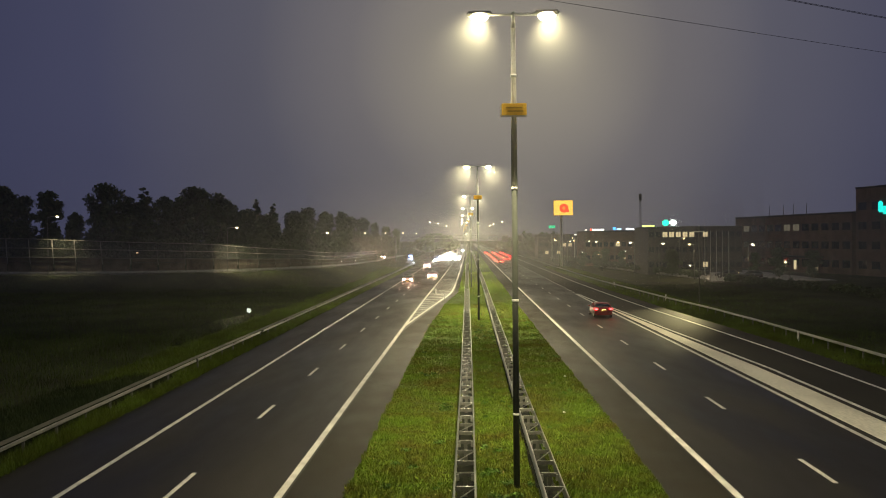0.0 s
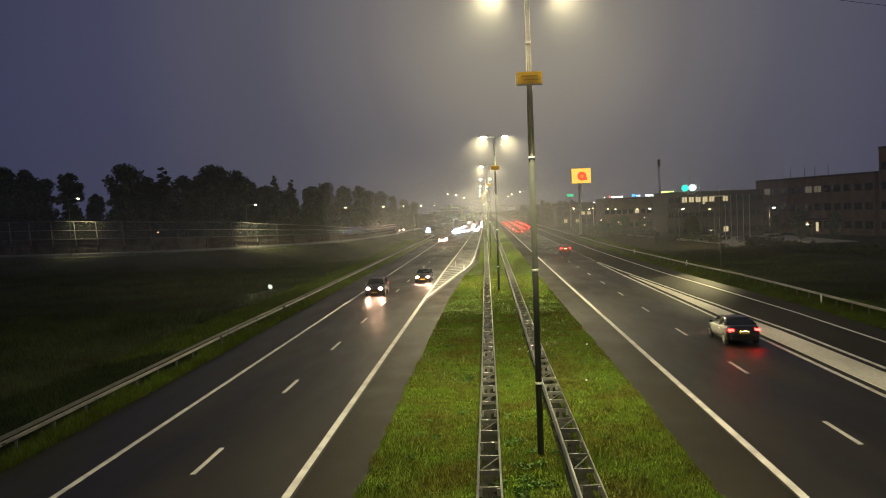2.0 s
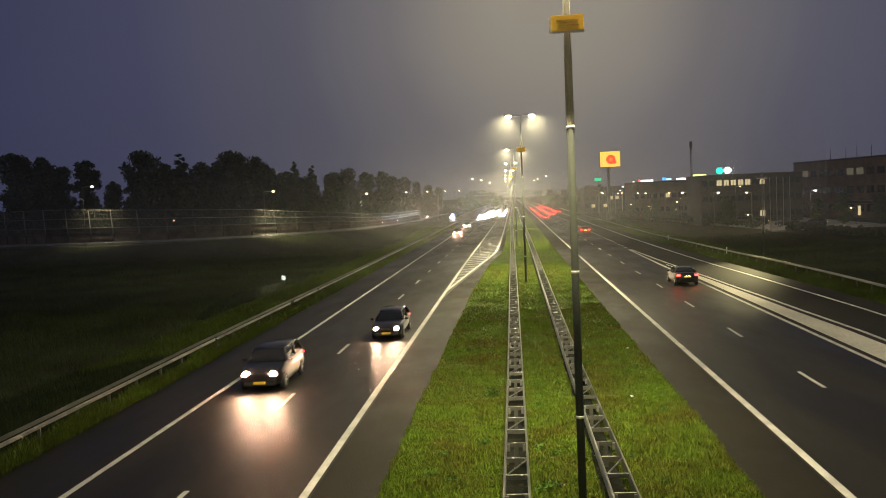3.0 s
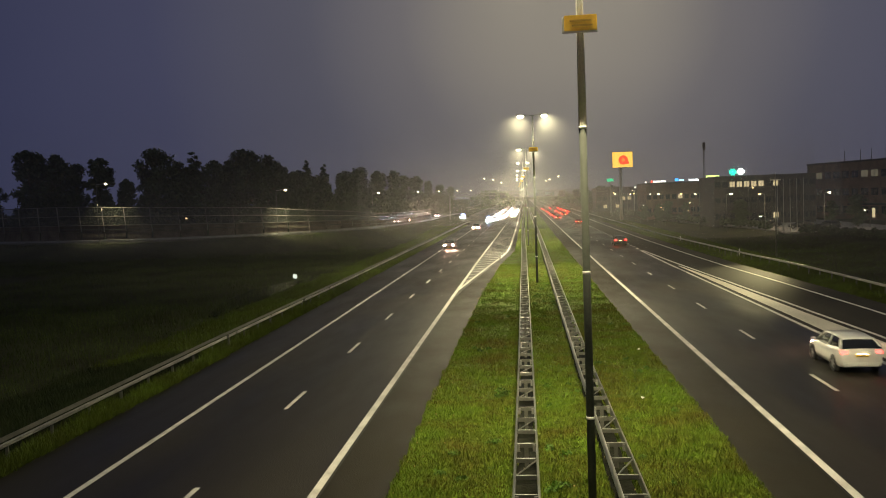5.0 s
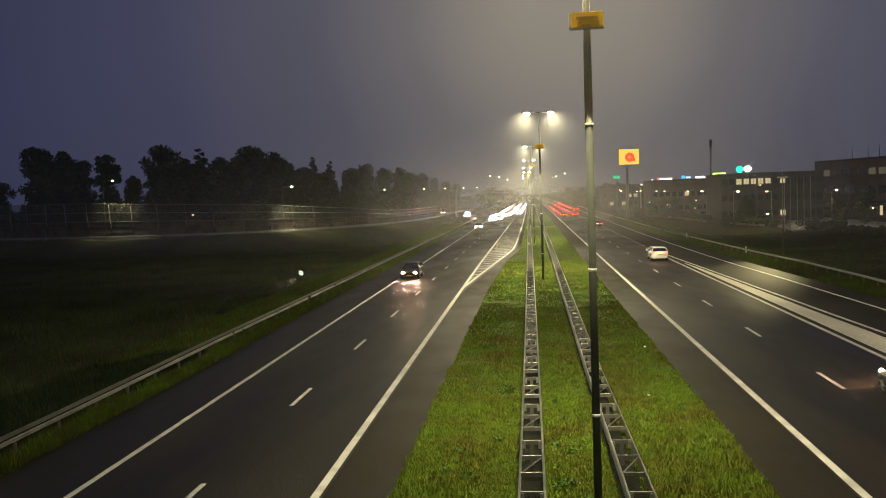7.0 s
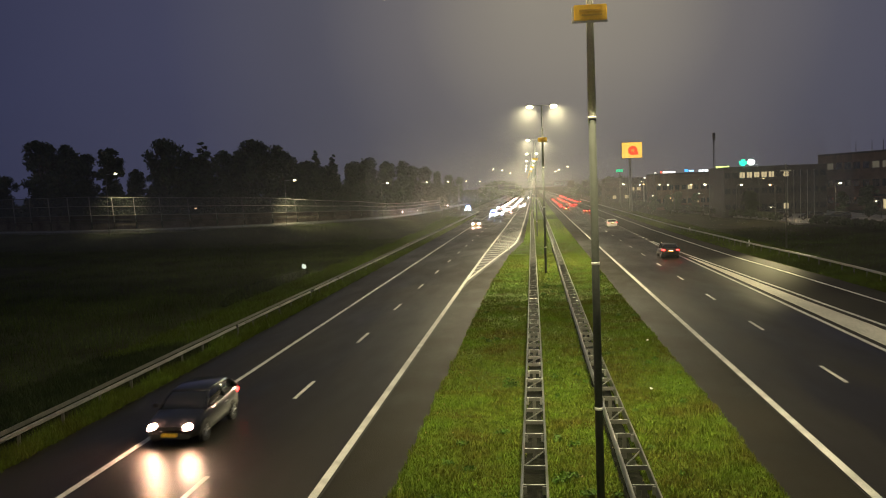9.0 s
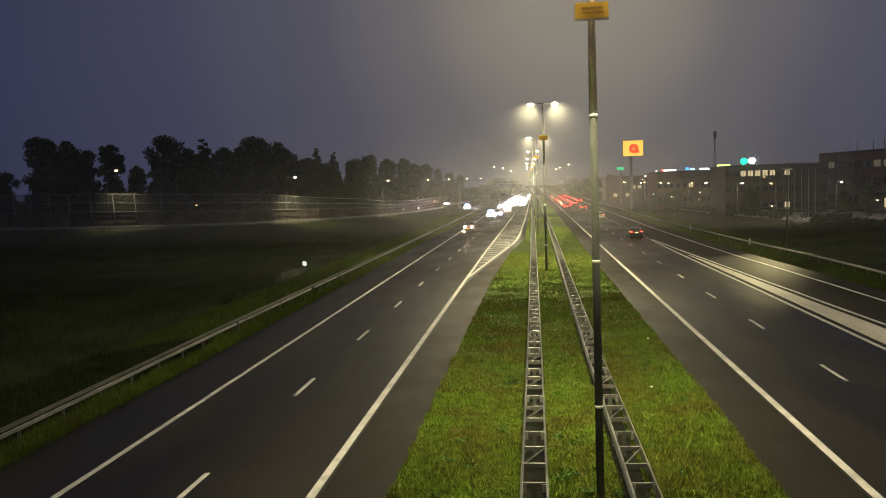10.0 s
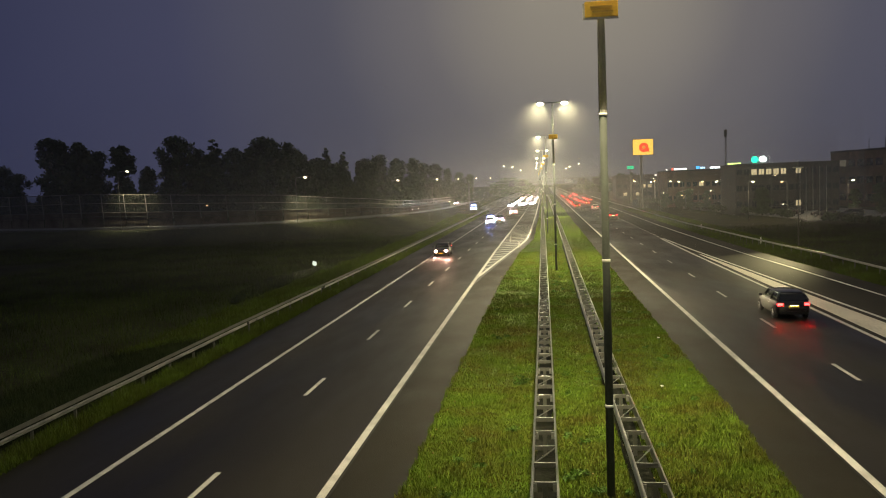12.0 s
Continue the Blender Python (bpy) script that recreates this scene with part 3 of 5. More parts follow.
# ---- noise barrier along the slip road ----
def noise_barrier():
    root = empty("noise_barrier", Matrix(), "see-through noise barrier with slanting posts on a concrete base", "noise barrier")
    path = smooth_path([(-215, 214, 2), (-175, 193, 2), (-140, 176, 2), (-107, 163, 2), (-87, 156, 2), (-67, 153.5, 2), (-47, 160, 2), (-36, 179, 1.9), (-32, 215, 1.4), (-30.6, 285, 0.7)], 40)
    at = [0.0]
    for a, b in zip(path, path[1:]):
        at.append(at[-1] + (b - a).length)
    at = np.array(at)
    spots = [path[int(np.searchsorted(at, s).clip(0, len(path) - 1))] for s in np.arange(0, at[-1], 5.0)]
    s_at = np.arange(0, at[-1], 5.0)

    def level(x, top):
        full = np.interp(x, [-215, -84, -66, -49, -36, -30.5], [9.0, 8.8, 8.05, 7.4, 5.9, 4.2])
        low = np.interp(x, [-215, -84, -66, -49, -36, -30.5], [5.5, 5.3, 5.0, 4.6, 4.1, 2.8])
        return float(full if top else low)

    bm = sweep(bmesh.new(), [(-0.25, -0.8), (0.25, -0.8), (0.2, 0.55), (-0.2, 0.55)], [(p.x, p.y, p.z) for p in spots])
    part("base_wall", bm, CONCRETE, root, "dark concrete plinth")
    rail = [(-0.06, -0.06), (0.06, -0.06), (0.06, 0.06), (-0.06, 0.06)]
    for f, off in ((0.0, 0.05), (0.5, -0.18), (1.0, -0.42)):
        part("rail", sweep(bmesh.new(), rail, [(p.x, p.y - off, level(p.x, 0) * (1 - f) + level(p.x, 1) * f) for p in spots]), BARRIER_STEEL, root)
    part("hand_rail", sweep(bmesh.new(), [(0.25, -0.06), (0.4, -0.06), (0.4, 0.06), (0.25, 0.06)], [(p.x, p.y, level(p.x, 0) - 0.75) for p in spots]), DULL_STEEL, root)
    part("ledge", sweep(bmesh.new(), [(-0.05, -0.05), (0.30, -0.05), (0.30, 0.05), (-0.05, 0.05)], [(p.x, p.y, level(p.x, 0)) for p in spots]), BARRIER_STEEL, root, "pale ledge on top of the wall")
    lamp = part("bulkhead_lamp", box(bmesh.new(), -61.75, -61.15, 153.55, 153.85, 5.75, 6.15, 0.08), DARK, root, "small wall lamp")
    part("lens", box(bmesh.new(), -61.65, -61.25, 153.46, 153.56, 5.82, 6.08, 0.04), glow("wall_lamp_lens", (1.0, 0.62, 0.30), 1.6), lamp, "glowing warm lens")
    for n, (p, q) in enumerate(zip(spots, spots[1:])):
        z0, z1 = level(p.x, 0), level(p.x, 1)
        part("post", rod(bmesh.new(), (p.x, p.y - 0.05, z0 - 1.2), (p.x - 0.55, p.y + 0.45, z1 + 0.05), 0.10, sides=4), BARRIER_STEEL, root)
        w0, w1 = level(q.x, 0), level(q.x, 1)
        bm = bmesh.new()
        c = [bm.verts.new(v) for v in ((p.x, p.y, z0), (q.x, q.y, w0), (q.x, q.y + 0.4, w1), (p.x, p.y + 0.4, z1))]
        bm.faces.new(c)
        bmesh.ops.solidify(bm, geom=bm.faces[:], thickness=0.03)
        part("panel", bm, PANEL, root)
        bm = bmesh.new()
        e0, e1 = p.lerp(q, 0.03), p.lerp(q, 0.97)
        for lo, hi in ((0.55, 0.62), (0.64, 1.0)):
            b0, b1 = e0.z + (z0 - 0.06 - e0.z) * (0.0 if lo < 0.6 else lo) + (0.5 if lo < 0.6 else 0), e1.z + (w0 - 0.06 - e1.z) * (0.0 if lo < 0.6 else lo) + (0.5 if lo < 0.6 else 0)
            t0, t1 = e0.z + (z0 - 0.06 - e0.z) * hi, e1.z + (w0 - 0.06 - e1.z) * hi
            bm.faces.new([bm.verts.new(v) for v in ((e0.x, e0.y, b0), (e1.x, e1.y, b1), (e1.x, e1.y, t1), (e0.x, e0.y, t0))])
        bmesh.ops.solidify(bm, geom=bm.faces[:], thickness=0.12)
        part("wall_panel", bm, WALL_PANEL, root)
    # crash rail in front of the base
    front = [(p.x + 1.1, p.y - 2.0, p.z + 0.35) for p in spots]
    bm = sweep(bmesh.new(), [(u, v) for u, v in W_BEAM], front)
    bmesh.ops.recalc_face_normals(bm, faces=bm.faces)
    rail_root = empty("guard_rail", Matrix(), "galvanised guard rail at the foot of the noise barrier", "guard rail", "guard rails along the verges")
    part("beam", bm, STEEL, rail_root)
    bm = bmesh.new()
    for x, y, z in front:
        box(bm, x - 0.05, x + 0.05, y + 0.02, y + 0.1, z - 1.2, z + 0.1)
    part("posts", bm, DULL_STEEL, rail_root)


noise_barrier()


# ---- trees ----
def leaf_cloud(centres, count, size, rng):
    """Small bent leaf clumps scattered in uneven balls: corners and faces."""
    verts, faces = [], []
    share = np.array([r ** 2 for *_, r in centres])
    pick = rng.choice(len(centres), count, p=share / share.sum())
    for i in pick:
        cx, cy, cz, r = centres[i]
        d = rng.normal(size=3)
        d /= np.linalg.norm(d)
        c = np.array((cx, cy, cz)) + d * r * rng.uniform(0.25, 1.08) * np.array((1, 1, 0.9))
        a, b = rng.normal(size=3), rng.normal(size=3)
        a /= np.linalg.norm(a)
        b -= a * (a @ b)
        b /= np.linalg.norm(b)
        s = size * rng.uniform(0.5, 1.3)
        k = len(verts)
        verts += [tuple(c - a * s), tuple(c - b * s * 0.6 + a * s * 0.1), tuple(c + a * s), tuple(c + b * s * 0.6)]
        faces += [(k, k + 1, k + 2), (k, k + 2, k + 3)]
    return verts, faces


def tree(h, width, kind, seed):
    rng = np.random.default_rng(seed)
    root = empty("tree", Matrix(), "tall leafy tree, a dark shape against the dusk sky" if kind else "tall conical conifer, a dark shape against the dusk sky", "tree", "tree line behind the slip road")
    bm = rod(bmesh.new(), (0, 0, -0.5), (0.1, 0, h * 0.55), h * 0.020, h * 0.012, 8)
    rod(bm, (0.1, 0, h * 0.55), (0, 0.1, h * 0.9), h * 0.012, h * 0.003, 6)
    for i in range(8):
        a, z = rng.uniform(0, 6.28), h * rng.uniform(0.25, 0.75)
        reach = width * 0.4 * (1 - z / h * 0.6)
        rod(bm, (0, 0, z), (math.cos(a) * reach, math.sin(a) * reach, z + reach * 0.7), h * 0.006, h * 0.002, 5)
    part("trunk", bm, BARK, root)
    centres = []
    if kind == 0:
        for i in range(22):
            z = h * (0.12 + 0.86 * i / 21)
            r = width * 0.5 * (1 - (z / h) ** 1.4) + 0.6
            a = rng.uniform(0, 6.28)
            centres.append((math.cos(a) * r * 0.45, math.sin(a) * r * 0.45, z, r * 0.62))
    else:
        for i in range(26):
            z = h * rng.uniform(0.18, 0.93)
            f = z / h
            r = width * 0.5 * math.sqrt(max(0.05, 1 - ((f - 0.45) / 0.56) ** 2))
            a, q = rng.uniform(0, 6.28), rng.uniform(0.3, 0.85)
            centres.append((math.cos(a) * r * q, math.sin(a) * r * q, z, width * rng.uniform(0.13, 0.22)))
        for i in range(6):
            centres.append((0, 0, h * (0.16 + 0.13 * i), width * (0.30 - 0.02 * i)))
        centres.append((0, 0, h * 0.93, width * 0.13))
    flat_mesh("crown", *leaf_cloud(centres, 6500, 0.44, rng), LEAF, parent=root)
    return root


TREE_KINDS = [tree(20, 8.5, 1, 1), tree(20, 10, 1, 2), tree(20, 7.0, 0, 3), tree(20, 12, 1, 4)]
for n, t_ob in enumerate(TREE_KINDS):
    t_ob.matrix_world = pose(-150 - 9 * n, 205 + 7 * n, 1.8, 0, 0, 40 * n) @ Matrix.Diagonal((0.8, 0.8, 0.8, 1))
TREES = [(-122.2, 190, 14.5, 1, 1.0), (-131, 196, 16.5, 3, 1.0), (-113.0, 190, 22.3, 1, 0.95), (-108.0, 192, 21.4, 0, 1.1), (-103.5, 193, 19.0, 1, 0.8), (-95.0, 188, 19.9, 0, 1.0), (-91, 192, 15.0, 1, 0.8),
         (-84.0, 188, 17.0, 1, 0.8), (-80.6, 185, 21.2, 1, 0.95), (-77.3, 189, 18.5, 0, 0.9), (-73.8, 190, 20.0, 2, 1.3), (-71.0, 195, 18.6, 1, 0.9), (-67.3, 197, 19.0, 0, 1.0), (-63.6, 195, 20.8, 1, 1.0),
         (-59.8, 200, 19.7, 0, 1.1), (-56.6, 203, 16.5, 3, 0.8), (-52.9, 210, 18.1, 2, 1.1), (-49.8, 215, 17.2, 2, 1.1), (-47.5, 224, 15.2, 3, 0.8), (-45.6, 230, 15.4, 1, 1.0), (-44.2, 245, 16.4, 3, 0.9),
         (-42.9, 260, 17.9, 3, 0.9), (-40, 272, 17.3, 1, 1.0), (-37.0, 284, 17.4, 3, 0.8), (-35.5, 300, 16.4, 1, 1.0), (-33.5, 322, 16.3, 3, 0.8), (-31.5, 345, 14.8, 3, 0.8), (-29.5, 370, 13.6, 3, 0.8),
         (-28, 400, 13.0, 3, 0.9), (-64, 215, 15, 3, 0.9), (-75, 210, 15, 3, 0.9), (-86, 205, 13.5, 3, 0.8), (-55, 225, 14.5, 3, 0.9), (-98, 206, 13, 3, 0.8), (-119, 205, 12, 3, 0.8), (-69, 200, 17.5, 3, 0.7), (-61.5, 204, 17.0, 3, 0.8), (-55.0, 208, 16.0, 1, 0.9), (-51.5, 218, 14.8, 3, 0.8), (-48.5, 232, 14.6, 1, 1.0), (-76, 194, 17.0, 3, 0.7), (-111, 196, 17.5, 3, 0.7)]
for n, (x, y, top, kind, wide) in enumerate(TREES):
    s = (top - 1.8) / 19.6
    x, y = x - 6 * (y > 240), y
    copy_thing(TREE_KINDS[kind], pose(x, y, 1.8, 0, 0, 67 * n) @ Matrix.Diagonal((wide, wide, 1, 1))).scale = (s * wide, s * wide, s)


def wood(name, x0, x1, y0, y1, top, count, label, material, size=0.9, ground=0.0, seed=5):
    rng = np.random.default_rng(seed)
    centres = []
    for _ in range(int(max(8, (abs(x1 - x0) + abs(y1 - y0)) / 3))):
        f = rng.uniform()
        r = top * rng.uniform(0.18, 0.34)
        centres.append((x0 + (x1 - x0) * f + rng.normal() * 0.6, y0 + (y1 - y0) * f + rng.normal() * 1.2, ground + rng.uniform(0.1, 1.0) * (top - ground - r) * 0.97, r))
    return flat_mesh(name, *leaf_cloud(centres, count, size, rng), material, label, "shrubs", "stuff")


wood("shrub_belt", -140, -58, 202, 206, 9.5, 22000, "dense dark undergrowth between the trees", LEAF, 0.6, 1.8, 6)
wood("shrub_belt", -58, -44, 206, 262, 9.8, 14000, "dense dark undergrowth between the trees", LEAF, 0.6, 1.5, 7)
wood("shrub_belt", -44, -36, 262, 420, 10.5, 14000, "dense dark undergrowth between the trees", LEAF, 0.7, 0.5, 8)
wood("far_wood", -34, -8, 560, 640, 13.0, 3000, "distant belt of dark trees across the motorway's end", LEAF, 1.2, 0.0, 9)
wood("far_wood", 22, 160, 620, 520, 14.0, 6000, "distant belt of dark trees behind the town", LEAF, 1.4, 0.0, 10)


def hedge(x0, y0, x1, y1, h, wide, seed):
    rng = np.random.default_rng(seed)
    n = int(math.hypot(x1 - x0, y1 - y0) / 0.9)
    centres = [(x0 + (x1 - x0) * i / n + rng.normal() * 0.15, y0 + (y1 - y0) * i / n + rng.normal() * wide * 0.25, rng.uniform(0.35, 0.85) * h, h * rng.uniform(0.28, 0.42)) for i in range(n) for _ in (0, 1)]
    flat_mesh("hedge", *leaf_cloud(centres, 260 * n, 0.20, rng), HEDGE, "clipped dark hedge along the business park", "hedge", "stuff")


hedge(37.5, 250, 44.5, 160, 1.35, 2.2, 21)
hedge(46.0, 148, 50.5, 118, 1.35, 1.6, 22)
hedge(50.8, 116, 54, 60, 1.35, 1.6, 23)
hedge(34.5, 320, 37.2, 256, 1.4, 1.6, 24)


# ---- grass ----
def blades(name, areas, density, tall, material, label, seed):
    """Thin grass blades; areas of (x left line, x right line, y0, y1)."""
    rng = np.random.default_rng(seed)
    out_v, out_f, k = [], [], 0
    for left, right, y0, y1 in areas:
        n = int(density * (y1 - y0) * abs(bent(right, (y0 + y1) / 2) - bent(left, (y0 + y1) / 2)))
        y = rng.uniform(y0, y1, n)
        a = np.interp(y, [p[0] for p in left], [p[1] for p in left])
        b = np.interp(y, [p[0] for p in right], [p[1] for p in right])
        x = a + (b - a) * rng.uniform(0, 1, n)
        patch = np.array([noise.noise((u * 0.45, v * 0.45, seed)) for u, v in zip(x, y)])
        edge = np.abs((x - a) / (b - a) - 0.5) * 2
        x = x + 0.13 * edge ** 8 * np.array([noise.noise((v * 0.9, u * 0.3, seed + 0.5)) for u, v in zip(x, y)])
        h = tall * rng.uniform(0.45, 1.2, n) * (1 + 0.9 * patch)
        turn, lean = rng.uniform(0, 6.283, n), rng.uniform(0.1, 0.8, n)
        w = rng.uniform(0.008, 0.018, n) * (1 + (y - y0) * 0.004)
        z = np.array([height(u, v) for u, v in zip(x, y)]) if left[0][1] < -15 or left[0][1] > 20 else np.full(n, -0.014)
        cx, sx = np.cos(turn), np.sin(turn)
        p0 = np.stack([x - sx * w, y + cx * w, z], 1)
        p1 = np.stack([x + sx * w, y - cx * w, z], 1)
        p2 = np.stack([x + cx * lean * h, y + sx * lean * h, z + h], 1)
        out_v.append(np.stack([p0, p1, p2], 1).reshape(-1, 3))
        out_f.append(np.arange(k, k + 3 * n).reshape(-1, 3))
        k += 3 * n
    v, f = np.concatenate(out_v), np.concatenate(out_f)
    me = bpy.data.meshes.new(name)
    me.vertices.add(len(v))
    me.vertices.foreach_set("co", v.ravel())
    me.loops.add(len(f) * 3)
    me.loops.foreach_set("vertex_index", f.ravel().astype(np.int32))
    me.polygons.add(len(f))
    me.polygons.foreach_set("loop_start", np.arange(0, len(f) * 3, 3, dtype=np.int32))
    me.update(calc_edges=True)
    me.materials.append(material)
    return tagged(new(name, me), label, "grass", "", "stuff")


for y0, y1, dens in ((10, 34, 640), (34, 60, 330), (60, 100, 190), (100, 200, 70)):
    blades("grass", [([(y, x - 0.06) for y, x in L_GRASS], [(0, -0.04), (40, -0.02), (200, -0.3)], y0, y1), ([(0, 0.62), (200, 0.3)], [(0, 2.54), (200, 2.6)], y0, y1), ([(0, 3.2), (200, 3.15)], [(y, x + 0.06) for y, x in R_GRASS], y0, y1)], dens, 0.12, GRASS, "damp bright green mown grass in the median", int(y0))
for y0, y1, dens in ((14, 45, 130), (45, 100, 70), (100, 240, 25)):
    blades("verge_grass", [([(0, -16.5), (300, -16.5)], [(0, -15.45), (300, -15.45)], y0, y1)], dens * 4, 0.44, VERGE, "damp green grass strip beside the carriageway", int(y0) + 1)
    # near dimness and far haze are put into the two grass colours
    blades("rough_grass", [([(0, -23.5), (300, -23.5)], [(0, -16.6), (300, -16.6)], y0, y1)], dens * 1.4, 0.38, DIM_SLOPE if y0 < 40 else VERGE, "tall unmown grass on the ditch slope", int(y0) + 2)
    blades("verge_grass", [([(0, 23.9), (56, 23.75), (73, 23.15), (90, 22.45), (121, 21.85), (148, 21.55), (300, 21.55)], [(0, 28.6), (300, 28.6)], max(30, y0), y1)], dens * 1.6, 0.34, VERGE, "unmown grass strip beside the outer guard rail", int(y0) + 3)
for y0, y1 in ((110, 152), (152, 168)):
    blades("field_grass", [([(0, -125), (300, -125)], [(0, -62), (300, -62)], y0, y1), ([(0, -62), (300, -62)], [(0, -31), (300, -31)], 152, 168)], 11, 0.6, REED, "dark rough grass on the bank of the slip road", y0 + 6)
for y0, y1, dens in ((36, 75, 26), (75, 120, 16), (120, 152, 12)):
    blades("field_grass", [([(0, -62), (300, -62)], [(0, -23.5), (300, -23.5)], y0, y1)], dens, 0.55, REED, "dark rough grass of the wet field", int(y0) + 4)
    blades("field_grass", [([(0, 28.6), (300, 29.2)], [(0, 46), (300, 42)], y0, y1)], dens, 0.35, REED, "dark rough grass beside the hedge", int(y0) + 5)


def weeds():
    """Dark leafy clumps and a few pale litter specks in the median."""
    rng = np.random.default_rng(77)
    spots = [(-0.75, 34.6, 0.26)]
    for _ in range(90):
        y = 16 + 70 * rng.uniform() ** 1.3
        lane = rng.integers(3)
        x = (rng.uniform(-3.0, -0.2), rng.uniform(0.75, 2.4), rng.uniform(3.4, 6.2))[lane]
        spots.append((x, y, rng.uniform(0.05, 0.16)))
    spots += [(1.5 + rng.normal() * 0.4, 18 + 6 * rng.uniform(), 0.17) for _ in range(16)]
    balls = [b for x, y, r in spots for b in ((x, y, r * 0.5, r), (x + r, y + r * 0.5, r * 0.4, r * 0.8))]
    flat_mesh("weeds", *leaf_cloud(balls, 6500, 0.05, rng), WEED, "low leafy weeds scattered through the median grass", "weeds", "stuff")


WEED = mat("weed_leaves", (0.060, 0.13, 0.006), 0.7, vary=0.4, scale=3.0, fine=20.0)
weeds()


def fallen_leaves():
    """Curled autumn leaves, thickest along the edge of the shoulder."""
    rng = np.random.default_rng(31)
    balls = []
    for _ in range(260):
        y = 16 + 60 * rng.uniform() ** 1.4
        near_edge = rng.uniform() < 0.6
        x = -3.45 + abs(rng.normal()) * 0.22 if near_edge else rng.uniform(-3.2, 6.3)
        balls.append((x, y, 0.075 if x > -3.3 else 0.02, 0.012))
    flat_mesh("fallen_leaves", *leaf_cloud(balls, 330, 0.035, rng), mat("dry_leaf", (0.34, 0.27, 0.10), 0.7, vary=0.4, scale=3.0), "dry yellow leaves fallen along the edge of the grass", "leaves", "stuff")


fallen_leaves()
for x, y in ((4.72, 33.8), (5.9, 44.0)):
    root = empty("litter", pose(x, y, -0.01, 0, 0, 40 * x), "small crumpled pale piece of litter in the grass", "litter", "litter in the grass")
    bm = bmesh.new()
    bmesh.ops.create_icosphere(bm, subdivisions=2, radius=0.09)
    for v in bm.verts:
        v.co *= 0.75 + 0.5 * noise.noise(v.co * 14 + Vector((x, y, 0)))
        v.co.z = v.co.z * 0.5 + 0.08
    part("scrap", bm, WHITE, root)


# ---- haze over road and fields: faint sheets added for it, scattering the real lamp light ----
def mist_material(name, road, field=0.0, top=14.0, head=0.0, verge=0.0):
    m = bpy.data.materials.new(name)
    m.use_nodes = True
    nt = m.node_tree
    nt.nodes.clear()

    def node(kind, **values):
        n = nt.nodes.new(kind)
        for key, value in values.items():
            n.inputs[key].default_value = value
        return n

    def ramp(source, lo, hi, a, b):
        n = node("ShaderNodeMapRange", **{"From Min": lo, "From Max": hi, "To Min": a, "To Max": b})
        n.interpolation_type = "SMOOTHSTEP"
        nt.links.new(source, n.inputs["Value"])
        return n.outputs[0]

    def calc(kind, a, b=None):
        n = nt.nodes.new("ShaderNodeMath")
        n.operation = kind
        nt.links.new(a, n.inputs[0])
        if b is not None:
            nt.links.new(b, n.inputs[1])
        return n.outputs[0]

    out = node("ShaderNodeOutputMaterial")
    tc = node("ShaderNodeTexCoord")
    xyz = node("ShaderNodeSeparateXYZ")
    nt.links.new(tc.outputs["Object"], xyz.inputs[0])
    away = calc("ABSOLUTE", xyz.outputs["X"])
    drift = node("ShaderNodeTexNoise", Scale=0.06, Detail=3.0)
    nt.links.new(tc.outputs["Object"], drift.inputs["Vector"])
    if head:
        # halo shape: densest at the two heads of a lamp post, fading outwards
        side, rise = node("ShaderNodeMath"), node("ShaderNodeMath")
        side.operation = rise.operation = "SUBTRACT"
        side.inputs[1].default_value, rise.inputs[1].default_value = 1.06, 14.8
        nt.links.new(away, side.inputs[0])
        nt.links.new(xyz.outputs["Z"], rise.inputs[0])
        far = calc("SQRT", calc("ADD", calc("MULTIPLY", side.outputs[0], side.outputs[0]), calc("MULTIPLY", rise.outputs[0], rise.outputs[0])))
        density = calc("MULTIPLY", ramp(far, 0.0, head, road, 0.0), ramp(drift.outputs["Fac"], 0.3, 0.7, 0.75, 1.2))
    else:
        density = calc("ADD", ramp(xyz.outputs["X"], -34.0, -14.0, field, road), ramp(xyz.outputs["X"], 16.0, 40.0, 0.0, verge))
        density = calc("MULTIPLY", density, ramp(xyz.outputs["Z"], top * 0.3, top, 1.0, 0.0))
        density = calc("MULTIPLY", density, ramp(xyz.outputs["Z"], 0.0, 3.0, 0.0, 1.0))
        density = calc("MULTIPLY", density, ramp(drift.outputs["Fac"], 0.3, 0.7, 0.7, 1.25))
    back, fore = node("ShaderNodeBsdfDiffuse", Color=(0.9, 0.9, 0.88, 1)), node("ShaderNodeBsdfTranslucent", Color=(0.9, 0.9, 0.88, 1))
    both, clear, veil = node("ShaderNodeMixShader", Fac=0.5), node("ShaderNodeBsdfTransparent"), node("ShaderNodeMixShader")
    nt.links.new(back.outputs[0], both.inputs[1])
    nt.links.new(fore.outputs[0], both.inputs[2])
    nt.links.new(density, veil.inputs[0])
    nt.links.new(clear.outputs[0], veil.inputs[1])
    nt.links.new(both.outputs[0], veil.inputs[2])
    nt.links.new(veil.outputs[0], out.inputs[0])
    return m


